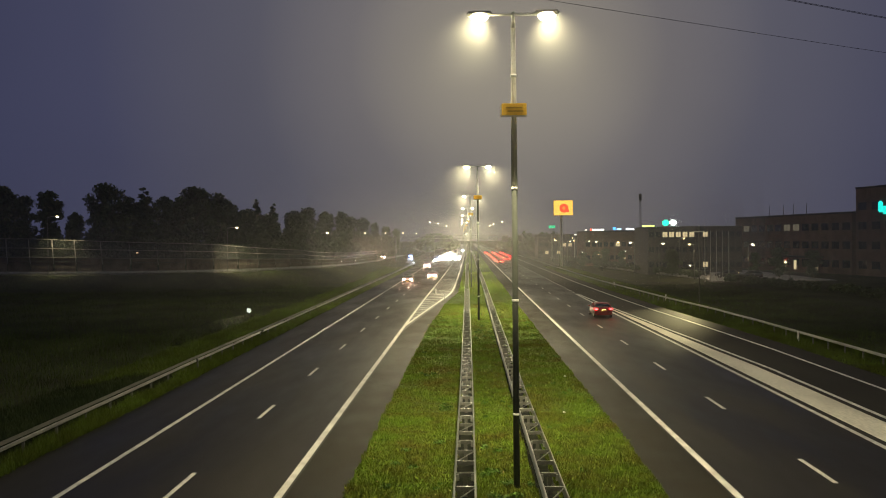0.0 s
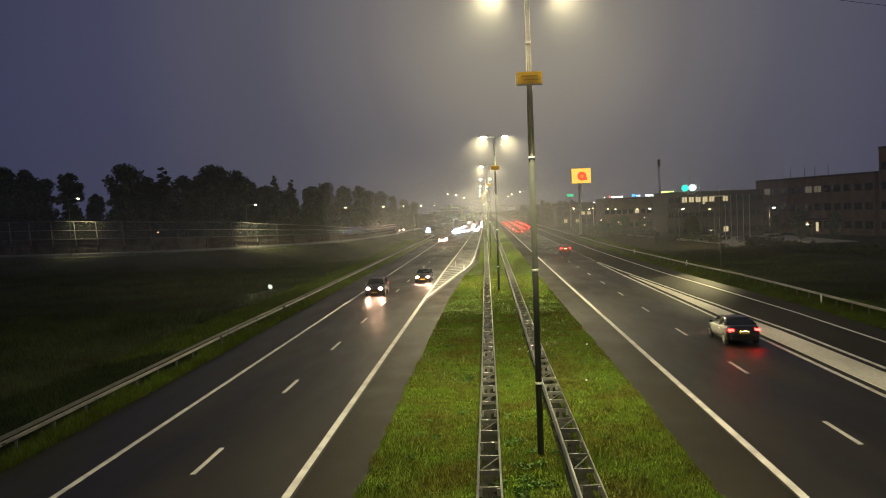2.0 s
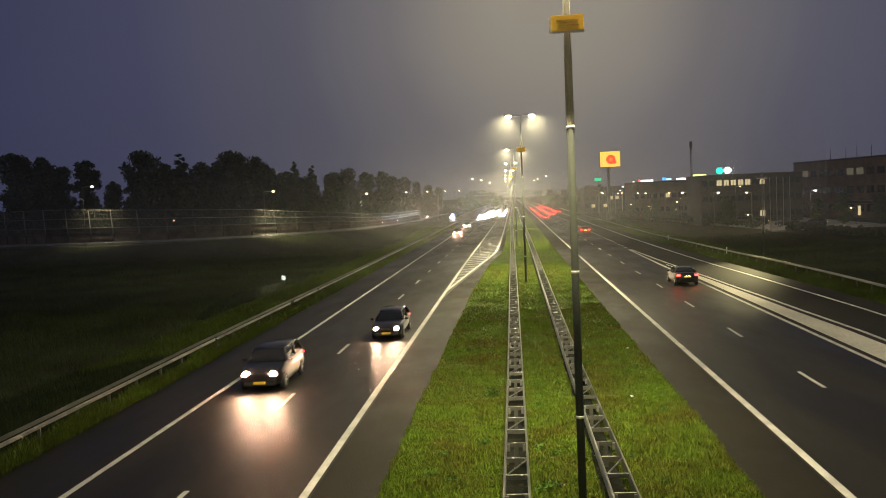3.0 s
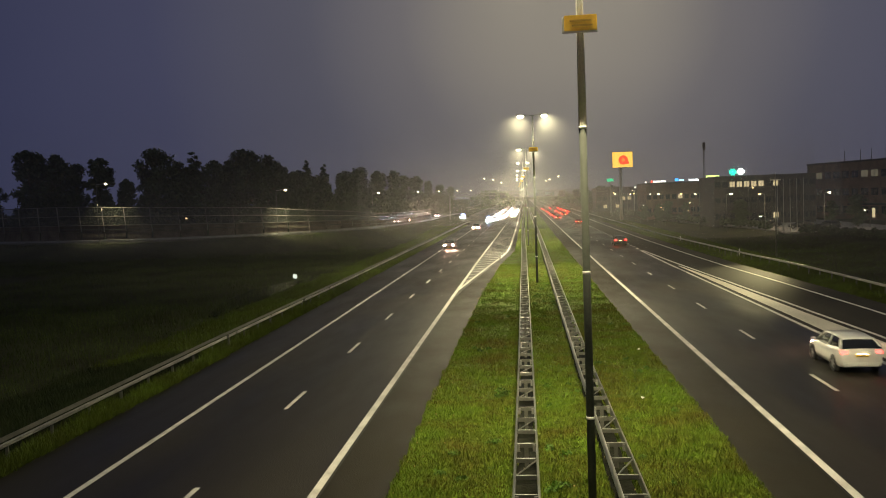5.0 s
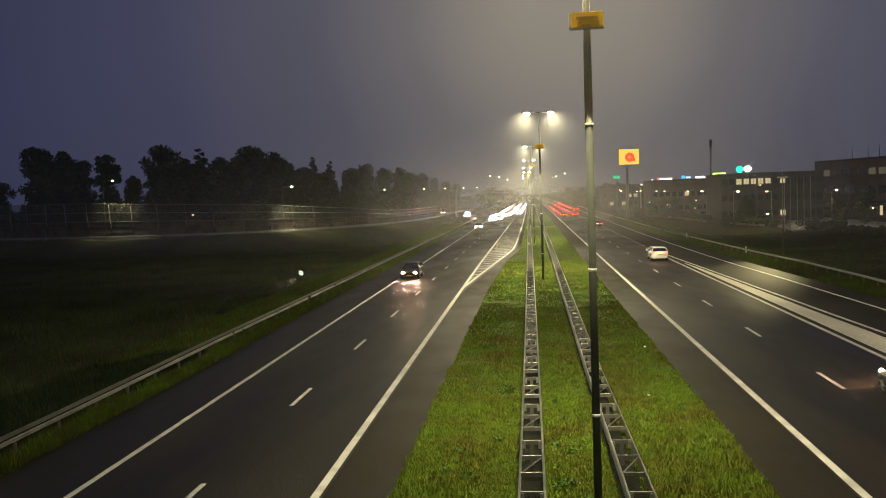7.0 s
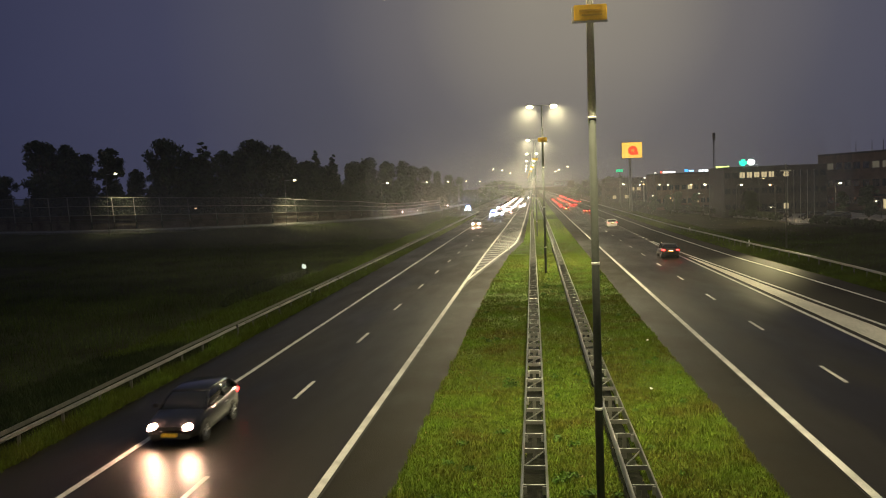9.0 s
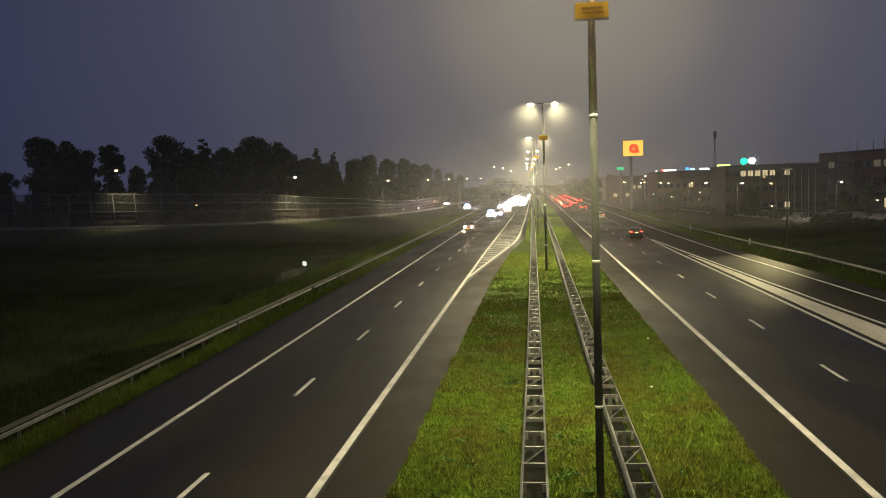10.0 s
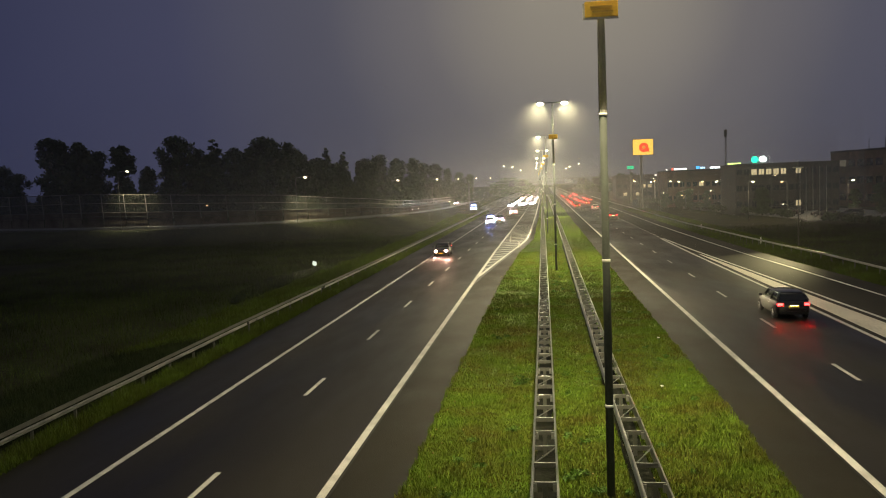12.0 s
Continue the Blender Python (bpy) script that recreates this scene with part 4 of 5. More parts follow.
# sheet densities set by side and depth to lift dark distances as haze would
NEAR_MIST, FAR_MIST = mist_material("thin_mist", 0.110, 0.120, 26.0, verge=0.04), mist_material("far_mist", 0.150, 0.110, 26.0)
LOW_MIST = mist_material("low_mist", 0.018, 0.020, 9.0, verge=0.02)
for y, x0, x1 in ((60, -60, 45), (116, -100, 70), (186, -36, 66), (290, -40, 95)):
    bm = bmesh.new()
    rows = []
    for i in range(41):
        x = x0 + (x1 - x0) * i / 40
        bend = 2.5 * noise.noise(Vector((x * 0.05, y, 3.0)))
        rows.append([bm.verts.new((x, y + bend + 0.6 * k, -1.0 + 4.1 * k)) for k in range(8)])
    for a, b in zip(rows, rows[1:]):
        for k in range(7):
            bm.faces.new((a[k], b[k], b[k + 1], a[k + 1]))
    tagged(finish("mist", bm, LOW_MIST if y < 100 else NEAR_MIST if y < 170 else FAR_MIST), "thin upright sheet added in place of haze over the road", "mist", "", "stuff")
LAMP_HALO, HEAD_HALO = mist_material("lamp_halo", 0.0085, head=13.0), mist_material("head_halo", 0.0042, head=7.0)


def lamp_halo(y, low, material):
    """A thin sheet beside the heads of a lamp post, added as their halo."""
    bm = bmesh.new()
    rows = [[bm.verts.new((x, y + 0.4 * noise.noise(Vector((x * 0.2, z * 0.2, y))), z)) for z in np.linspace(low, 17.5, 8)] for x in np.linspace(-13.5, 13.5, 25)]
    for a, b in zip(rows, rows[1:]):
        for k in range(7):
            bm.faces.new((a[k], b[k], b[k + 1], a[k + 1]))
    return shared("drizzle", bm, material)


# sheets added at the posts to imitate bloom and glow round the lamps
for sheets, posts in (([lamp_halo(y, 8.5, HEAD_HALO) for y in (-0.4, 0.5)], POSTS[1:2]), ([lamp_halo(0.9, 2.5, LAMP_HALO)], POSTS[2:5])):
    for px, py in posts:
        for sheet in sheets:
            veil = new("drizzle", sheet)
            veil.matrix_world = pose(px, py, 0)
            tagged(veil, "thin sheet added as the halo of a motorway lamp", "drizzle", "", "stuff")


# ---- vehicles ----
def loft(bm, rings):
    """Skin over half-rings of (x, z) at each y, mirrored in x, with closed ends."""
    rows = []
    for y, half in rings:
        full = [(-x, z) for x, z in half[::-1] if x > 1e-4] + [(x, z) for x, z in half]
        rows.append([bm.verts.new((x, y, z)) for x, z in full])
    for r, s in zip(rows, rows[1:]):
        for k in range(len(r) - 1):
            bm.faces.new((r[k], r[k + 1], s[k + 1], s[k]))
        bm.faces.new((r[-1], r[0], s[0], s[-1]))
    bm.faces.new(rows[0])
    bm.faces.new(rows[-1][::-1])
    bmesh.ops.recalc_face_normals(bm, faces=bm.faces)
    return bm


SHAPES = {
    # length, width, hood height, belt height, roof height, windscreen foot, roof front, roof back, tail foot, boot height
    "hatch": (4.2, 1.79, 0.92, 1.00, 1.49, 0.98, 0.28, -1.52, -2.03, 1.10),
    "sedan": (4.6, 1.82, 0.90, 0.96, 1.43, 0.95, 0.20, -1.05, -1.75, 1.06),
    "suv": (4.45, 1.86, 1.05, 1.12, 1.66, 1.05, 0.45, -1.65, -2.1, 1.14),
    "estate": (4.6, 1.80, 0.92, 0.97, 1.47, 1.0, 0.28, -1.75, -2.2, 1.02),
}
WHEEL_MESH = {}


def wheel_meshes():
    if not WHEEL_MESH:
        bm = bmesh.new()
        ring = [(0.315, -0.10), (0.325, -0.06), (0.325, 0.06), (0.315, 0.10), (0.22, 0.105), (0.21, 0.0), (0.22, -0.105)]
        n = 20
        rows = [[bm.verts.new((u, r * math.cos(6.2832 * k / n), r * math.sin(6.2832 * k / n))) for r, u in ring] for k in range(n)]
        for k in range(n):
            for j in range(len(ring)):
                bm.faces.new((rows[k][j], rows[k][(j + 1) % len(ring)], rows[(k + 1) % n][(j + 1) % len(ring)], rows[(k + 1) % n][j]))
        bmesh.ops.recalc_face_normals(bm, faces=bm.faces)
        WHEEL_MESH["tyre"] = shared("tyre", bm, RUBBER)
        bm = rod(bmesh.new(), (-0.04, 0, 0), (0.055, 0, 0), 0.07, sides=10)
        for k in range(5):
            a = 6.2832 * k / 5
            rod(bm, (0.05, 0, 0), (0.06, 0.22 * math.cos(a), 0.22 * math.sin(a)), 0.036, 0.028, 5)
        rod(bm, (0.0, 0, 0), (0.03, 0, 0), 0.218, sides=20)
        WHEEL_MESH["rim"] = shared("rim", bm, ALLOY)


def car(shape, paint, label, head=None, tail=None, beacon=False, plate_rear=True):
    L, W, hood, belt, roof, foot, rf, rb, tf, boot = SHAPES[shape]
    h, w = L / 2, W / 2
    root = empty("car", Matrix(), label, "car", "cars on the motorway")
    wheel_meshes()

    def ring(y, z0, z1, ww, crown=0.02):
        return (y, [(ww * 0.72, z0), (ww * 0.95, z0 + 0.07), (ww, z0 + 0.28), (ww * 0.985, (z0 + z1) / 2 + 0.1), (ww * 0.94, z1 - 0.05), (ww * 0.80, z1), (0.0, z1 + crown)])

    body = part("body", loft(bmesh.new(), [
        ring(-h, 0.42, boot - 0.22, w * 0.86, 0.0), ring(-h + 0.06, 0.30, boot - 0.06, w * 0.93), ring(-h + 0.22, 0.24, boot, w * 0.98), ring(tf + 0.25, 0.22, max(boot, belt), w),
        ring(-0.2, 0.20, belt, w), ring(foot - 0.15, 0.20, belt, w), ring(foot, 0.20, hood + 0.04, w), ring(h - 0.55, 0.22, hood - 0.06, w * 0.97),
        ring(h - 0.18, 0.24, hood - 0.19, w * 0.91), ring(h - 0.03, 0.30, hood - 0.30, w * 0.80, 0.0), ring(h, 0.38, hood - 0.38, w * 0.72, 0.0)]), paint, root, "", True)

    def cabin(y, zt, wt, zb=None):
        zb = zb or belt - 0.04
        return (y, [(w * 0.93, zb), (wt, zt - 0.07), (wt * 0.86, zt - 0.015), (0.0, zt)])

    part("glazing", loft(bmesh.new(), [cabin(tf, boot + 0.02, w * 0.80, boot - 0.05), cabin((tf + rb) / 2, (boot + roof) / 2 + 0.03, w * 0.77), cabin(rb, roof - 0.03, w * 0.72), cabin((rf + rb) / 2, roof, w * 0.75),
                                       cabin(rf, roof - 0.03, w * 0.73), cabin((rf + foot) / 2, (roof + belt) / 2 + 0.05, w * 0.80), cabin(foot, belt + 0.0, w * 0.86)]), CARGLASS, root, "dark tinted windows", True)
    bm = loft(bmesh.new(), [(y, [(wt, z - 0.055), (wt * 0.87, z + 0.004), (0.0, z + 0.02)]) for y, z, wt in
                            ((rb - 0.12, roof - 0.07, w * 0.70), (rb, roof - 0.02, w * 0.735), ((rf + rb) / 2, roof + 0.008, w * 0.765), (rf, roof - 0.02, w * 0.745), (rf + 0.05, roof - 0.05, w * 0.72))])
    part("roof", bm, paint, root, "", True)
    for s in (-1, 1):
        part("pillar", rod(bmesh.new(), (s * w * 0.90, foot - 0.02, belt), (s * w * 0.735, rf + 0.02, roof - 0.06), 0.035, sides=6), paint, root, "", True)
        part("pillar", rod(bmesh.new(), (s * w * 0.90, tf + 0.12, boot), (s * w * 0.72, rb - 0.02, roof - 0.07), 0.075, 0.05, 6), paint, root, "", True)
        part("pillar", rod(bmesh.new(), (s * w * 0.94, (rf + rb) / 2, belt), (s * w * 0.75, (rf + rb) / 2 - 0.05, roof - 0.05), 0.03, sides=6), paint, root, "", True)
        mirror = part("wing_mirror", box(bmesh.new(), s * (w + 0.11) - 0.10, s * (w + 0.11) + 0.10, foot - 0.25, foot - 0.10, belt - 0.02, belt + 0.12, 0.03), paint, root)
        part("handle_strip", box(bmesh.new(), s * (w + 0.002) - 0.01, s * (w + 0.002) + 0.01, -0.75, -0.55, belt - 0.19, belt - 0.16), ALLOY, root)
        for y in (h - 0.82, -h + 0.80):
            arch = rod(bmesh.new(), (s * (w - 0.16), y, 0.34), (s * (w + 0.004), y, 0.34), 0.375, sides=20)
            part("wheel_arch", arch, DARK, root)
            wheel = place("wheel", WHEEL_MESH["tyre"], root, pose(s * (w - 0.085), y, 0.325, 0, 0, 0 if s > 0 else 180))
            place("rim", WHEEL_MESH["rim"], wheel, pose(0.03, 0, 0))
        x0, x1 = sorted((s * w * 0.50, s * w * 0.80))
        part("headlight", box(bmesh.new(), x0, x1, h - 0.16, h + 0.015, hood - 0.40, hood - 0.19, 0.05), head or HEAD, root, "lit headlight")
        x0, x1 = sorted((s * w * 0.60, s * w * 0.93))
        part("tail_light", box(bmesh.new(), x0, x1, -h - 0.005, -h + 0.14, boot - 0.27, boot - 0.12, 0.03), tail or TAIL, root, "lit red tail light")
    part("bumper", box(bmesh.new(), -w * 0.84, w * 0.84, -h - 0.04, -h + 0.12, 0.30, 0.52, 0.05), DARK if shape == "suv" else paint, root)
    part("bumper", box(bmesh.new(), -w * 0.76, w * 0.76, h - 0.16, h + 0.03, 0.26, 0.46, 0.05), DARK, root)
    part("grille", box(bmesh.new(), -w * 0.42, w * 0.42, h - 0.08, h + 0.01, hood - 0.38, hood - 0.26, 0.02), DARK, root)
    part("number_plate", box(bmesh.new(), -0.26, 0.26, h + 0.02, h + 0.045, 0.34, 0.45, 0.004), NUMBER_Y, root, "yellow plate")
    rear = part("number_plate", box(bmesh.new(), -0.26, 0.26, -h - 0.05, -h + 0.0, boot - 0.38, boot - 0.27, 0.004), NUMBER_Y, root, "yellow plate")
    part("plate_lamp", box(bmesh.new(), -0.20, 0.20, -h - 0.07, -h - 0.052, boot - 0.265, boot - 0.245), PLATE_LIT, rear)
    part("writing_bar", box(bmesh.new(), -0.20, 0.20, -h - 0.054, -h - 0.049, boot - 0.355, boot - 0.30), DARK, rear)
    if beacon:
        part("beacon_bar", box(bmesh.new(), -0.55, 0.55, -0.35, -0.15, roof + 0.02, roof + 0.16, 0.03), BLUE, root, "flashing blue light bar")
    return root


def paint(name, colour, metal=0.3):
    return mat(name, colour, 0.28, metal, vary=0.06, scale=2.0, fine=40.0, coat=0.8)


P_BLACK = paint("black_car_paint", (0.012, 0.012, 0.014))
P_WHITE = paint("white_car_paint", (0.74, 0.73, 0.70), 0.0)
P_GREY = paint("grey_car_paint", (0.022, 0.022, 0.024), 0.4)
P_RED = paint("dark_red_car_paint", (0.16, 0.012, 0.012), 0.2)

car_red = car("sedan", P_RED, "dark red saloon car with lit tail lights on the wet road")
car_black = car("sedan", P_BLACK, "black saloon car with lit tail lights on the wet road")
car_white = car("hatch", P_WHITE, "white hatchback with a yellow plate on the wet road", None, TAIL_DIM)
car_dark = car("hatch", P_GREY, "dark grey hatchback with lit tail lights on the wet road")
car_last = car("estate", P_BLACK, "black estate car with lit tail lights on the wet road")
car_dim = car("estate", P_GREY, "dark grey estate car with bright headlights")
car_suv = car("suv", P_GREY, "dark grey crossover car with bright headlights")
car_long = car("hatch", P_BLACK, "black hatchback with bright headlights")
car_slow = car("hatch", P_BLACK, "black hatchback with warm headlights")
car_police = car("estate", P_WHITE, "white patrol car with a blue light bar and cold headlights", HEAD_COOL, None, True)
car_rescue = car("suv", P_WHITE, "white rescue car with blue lights waiting on the slip lane", HEAD_COOL, None, True)
car_cool = car("sedan", P_GREY, "dark grey saloon car with cold white headlights", HEAD_COOL)
car_outer = car("suv", P_GREY, "dark grey crossover car with bright headlights")
# standing traffic far off
queue_white = [car("hatch", P_GREY, "waiting car far off with bright headlights", HEAD_COOL), car("suv", P_BLACK, "waiting car far off with bright headlights")]
queue_red = [car("hatch", P_BLACK, "waiting car far off with red brake lights", None, TAIL_FAR), car("sedan", P_GREY, "waiting car far off with red brake lights", None, TAIL_FAR)]
q_rng = random.Random(4)
for lane, x in enumerate((-11.0, -7.3, -3.7)):
    y = 300.0 + 9 * lane
    for n in range(15):
        m = pose(x + q_rng.uniform(-0.3, 0.3), y, 0, 0, 0, 180)
        if lane == 0 and n < 2:
            queue_white[n].matrix_world = m
        else:
            copy_thing(queue_white[q_rng.randrange(2)], m)
        y += q_rng.uniform(11, 22)
for lane, x in enumerate((10.3, 14.0, 17.8)):
    y = 262.0 + 40 * lane
    for n in range(15):
        m = pose(x + q_rng.uniform(-0.3, 0.3), y, 0)
        if lane == 0 and n < 2:
            queue_red[n].matrix_world = m
        else:
            copy_thing(queue_red[q_rng.randrange(2)], m)
        y += q_rng.uniform(9, 18)
# cars on the slip road
for x, y, turn in ((-34.4, 262, 188), (-35.0, 236, 190), (-33.6, 296, 182), (-33.0, 330, 181)):
    copy_thing(queue_white[1], pose(x, y, float(np.interp(y, [179, 215, 285, 420], [1.92, 1.42, 0.72, 0.22])), 0, 0, turn))


# ---- gantry, billboard, poles ----
def gantry():
    root = empty("sign_gantry", pose(0, 300, 0), "steel motorway gantry with dark matrix sign boxes", "gantry")
    for x in (-25.5, 30.0):
        part("leg", box(bmesh.new(), x - 0.25, x + 0.25, -0.3, 0.3, -0.5, 9.4, 0.03), DULL_STEEL, root)
    bm = bmesh.new()
    for z in (8.2, 9.3):
        for y in (-0.4, 0.4):
            rod(bm, (-25.5, y, z), (30, y, z), 0.09, sides=6)
    for k in range(37):
        x = -25.5 + 1.5 * k
        rod(bm, (x, -0.4, 8.2), (x + 0.75, -0.4, 9.3), 0.04, sides=5)
        rod(bm, (x + 0.75, -0.4, 9.3), (x + 1.5, -0.4, 8.2), 0.04, sides=5)
    part("truss", bm, DULL_STEEL, root)
    for x in (13.35, 18.2):
        sign = part("matrix_sign", box(bmesh.new(), x - 1.0, x + 1.0, -1.0, -0.55, 6.95, 9.0, 0.04), DARK, root, "unlit dark matrix sign box")
        part("sign_rim", box(bmesh.new(), x - 1.06, x + 1.06, -0.96, -0.90, 6.89, 9.06), DULL_STEEL, sign)
    part("direction_sign", box(bmesh.new(), 7.6, 10.6, -0.9, -0.8, 7.6, 8.8, 0.02), mat("pale_blue_sign", (0.35, 0.42, 0.50), 0.5), root, "pale direction sign")
    for x in (-10.7, -7.0):
        part("matrix_sign", box(bmesh.new(), x - 1.0, x + 1.0, 0.55, 1.0, 7.0, 9.0, 0.04), DARK, root, "back of a dark matrix sign box")


gantry()


def billboard():
    root = empty("billboard", pose(26.4, 236, 0), "glowing orange billboard with a red round mark on a mast", "billboard")
    part("mast", rod(bmesh.new(), (0, 0, -0.5), (0, 0, 14.6), 0.42, 0.34, 16), POST_GREY, root, "", True)
    case = part("case", box(bmesh.new(), -2.2, 3.3, -0.3, 0.3, 14.3, 18.6, 0.06), DARK, root)
    part("screen", box(bmesh.new(), -2.1, 3.2, -0.34, -0.302, 14.4, 18.5), glow("orange_screen", (1.0, 0.50, 0.08), 1.6), case, "lit orange screen")
    bm = rod(bmesh.new(), (0.75, -0.36, 16.35), (0.75, -0.342, 16.35), 1.25, sides=28)
    box(bm, 1.3, 2.2, -0.36, -0.342, 15.2, 16.0, 0.005)
    part("round_mark", bm, glow("red_mark", (0.95, 0.07, 0.02), 1.4), case, "red round mark")
    part("mark_inner", rod(bmesh.new(), (0.75, -0.375, 16.35), (0.75, -0.362, 16.35), 0.42, sides=20), glow("orange_mark", (1.0, 0.36, 0.05), 1.0), case)


billboard()


def camera_pole():
    root = empty("sensor_pole", pose(29.5, 104, 0), "thin grey pole with a crossbar and an added lamp box on the verge", "pole")
    part("pole", rod(bmesh.new(), (0, 0, -1.2), (0, 0, 9.5), 0.09, 0.05, 10), DULL_STEEL, root, "", True)
    part("crossbar", box(bmesh.new(), -0.6, 0.6, -0.06, 0.06, 8.55, 8.7, 0.02), POST_GREY, root)
    # unlit box added as the housing of the invented spot below
    part("floodlight", box(bmesh.new(), -0.6, -0.3, -0.28, -0.06, 8.3, 8.55, 0.03), DARK, root)


camera_pole()
# lamp added to make the yellow pool on the lane; its real source is unknown
spot("added_pool_light", (29.0, 103.5, 8.2), (20.6, 84.0, 0), 15000.0, (1.0, 0.86, 0.42), 30, 1.0, 0.1)


def mast():
    root = empty("lattice_mast", pose(51.2, 250, 0), "thin dark aerial mast", "mast")
    bm = bmesh.new()
    for x, y in ((-0.3, -0.3), (0.3, -0.3), (0, 0.35)):
        rod(bm, (x, y, -0.5), (x * 0.6, y * 0.6, 20), 0.07, 0.05, 6)
    for k in range(26):
        z = 0.75 * k
        rod(bm, (-0.28, -0.28, z), (0.28, -0.28, z + 0.75), 0.035, sides=5)
    part("shaft", bm, DARKWALL, root)
    part("aerial", box(bmesh.new(), -0.38, 0.38, -0.38, 0.38, 18.8, 20.9, 0.12), DARKWALL, root)


mast()
for x in (43.3, 44.3, 45.4, 46.5, 47.6):
    root = empty("flagpole", pose(x, 152, 0), "slim bare white flagpole", "flagpole", "flagpoles")
    part("pole", rod(bmesh.new(), (0, 0, -0.3), (0, 0, 8.9), 0.06, 0.035, 8), POST_GREY, root, "", True)
    part("finial", rod(bmesh.new(), (0, 0, 8.9), (0, 0, 9.05), 0.06, 0.02, 8), POST_GREY, root)


# ---- business park ----
def block(name, corner, along, deep, high, wall, label, storeys, bays, lit=(), window=(1.5, 1.1), sill0=1.0, storey=3.3, roof_trim=0.35, lit_with=ROOM):
    """A building: front from corner along a unit direction; windows are set in through the front."""
    (x, y), (dx, dy), width = corner, along[:2], along[2]
    turn = math.degrees(math.atan2(dy, dx))
    root = empty(name, pose(x, y, 0, 0, 0, turn), label, "building", "buildings of the business park")
    part("wall", box(bmesh.new(), 0, width, 0.0, deep, -1.0, high), wall, root)
    part("roof", box(box(bmesh.new(), -0.12, width + 0.12, -0.12, deep + 0.12, high, high + roof_trim, 0.03), 0.5, width - 0.5, 0.5, deep - 0.5, high + 0.02, high + roof_trim + 0.05), DARKWALL, root)
    step = width / bays
    for s in range(storeys):
        for b in range(bays):
            cx, cz = step * (b + 0.5), sill0 + storey * s
            ww, wh = window
            lit_here = (s, b) in lit
            win = part("window", box(bmesh.new(), cx - ww / 2, cx + ww / 2, -0.03, 0.05, cz, cz + wh), lit_with if lit_here else WINDOW, root, "lit window" if lit_here else "")
            bm = box(bmesh.new(), cx - ww / 2 - 0.07, cx + ww / 2 + 0.07, -0.09, 0.0, cz - 0.08, cz)
            box(bm, cx - ww / 2 - 0.07, cx + ww / 2 + 0.07, -0.08, 0.0, cz + wh, cz + wh + 0.07)
            box(bm, cx - 0.03, cx + 0.03, -0.06, -0.031, cz, cz + wh)
            part("window_frame", bm, DARKWALL, win)
    return root


def unit(a, b):
    d = math.hypot(b[0] - a[0], b[1] - a[1])
    return ((b[0] - a[0]) / d, (b[1] - a[1]) / d, d)


a, b = (68.7, 216.5), (78.2, 171.5)
wing = block("office_building", a, unit(a, b), 22, 12.5, BRICK, "dark brick office building with rows of dim windows", 3, 13, {(2, 6), (2, 7), (2, 1)}, (2.4, 1.4), 1.4, 3.9, lit_with=ROOM_PALE)
part("entrance_canopy", box(bmesh.new(), 20.5, 37.0, -2.4, -0.1, 3.2, 3.6), DARKWALL, wing, "dark entrance canopy")
for x0, x1 in ((22.0, 22.7), (25.8, 26.7), (33.7, 34.6)):
    part("entrance_window", box(bmesh.new(), x0, x1, -0.12, -0.04, 0.5, 2.5), ROOM, wing, "lit entrance glazing")
for x0 in (14.0, 20.0, 24.0, 29.0):
    part("roof_aerial", rod(bmesh.new(), (x0, 1, 12.6), (x0, 1, 15.2), 0.09, 0.05, 6), DARKWALL, wing)
a, b = (78.6, 170.5), (91.0, 112)
tower = block("office_tower", a, unit(a, b), 24, 17.3, BRICK, "taller dark brick office building with a cyan glowing mark", 4, 15, {(1, 3), (2, 5)}, (2.4, 1.4), 1.4, 3.9, lit_with=ROOM_PALE)
bm = box(bmesh.new(), 7.0, 8.0, -0.2, -0.05, 12.4, 14.6, 0.25)
box(bm, 8.2, 9.9, -0.2, -0.05, 12.0, 13.6, 0.4)
part("cyan_mark", bm, glow("cyan_mark", (0.02, 0.85, 0.75), 1.2), tower, "glowing cyan mark")
hall = block("showroom_building", (41.0, 190), (1, 0, 21.0), 16, 10.0, DARKWALL, "flat-roofed dark building with a row of lit windows", 3, 14, {(2, 3), (2, 4), (2, 5), (2, 6), (2, 2), (2, 8), (0, 8)}, (1.05, 1.15), 1.2, 3.4)
bm = box(bmesh.new(), 3.2, 4.6, -0.2, -0.05, 10.5, 11.9, 0.3)
part("green_mark", bm, glow("green_mark", (0.02, 0.75, 0.45), 2.4), hall, "glowing green mark")
part("white_mark", box(bmesh.new(), 4.8, 6.3, -0.2, -0.05, 10.6, 11.9, 0.3), glow("white_mark", (0.9, 1.0, 0.95), 2.6), hall, "glowing white mark")
low = block("warehouse", (36.5, 262), (1, 0, 22.0), 20, 9.8, BRICK, "long low dark building with small glowing roof signs", 2, 12, {(0, 2), (0, 6), (1, 5), (0, 9)}, (1.2, 1.2), 1.3, 4.0)
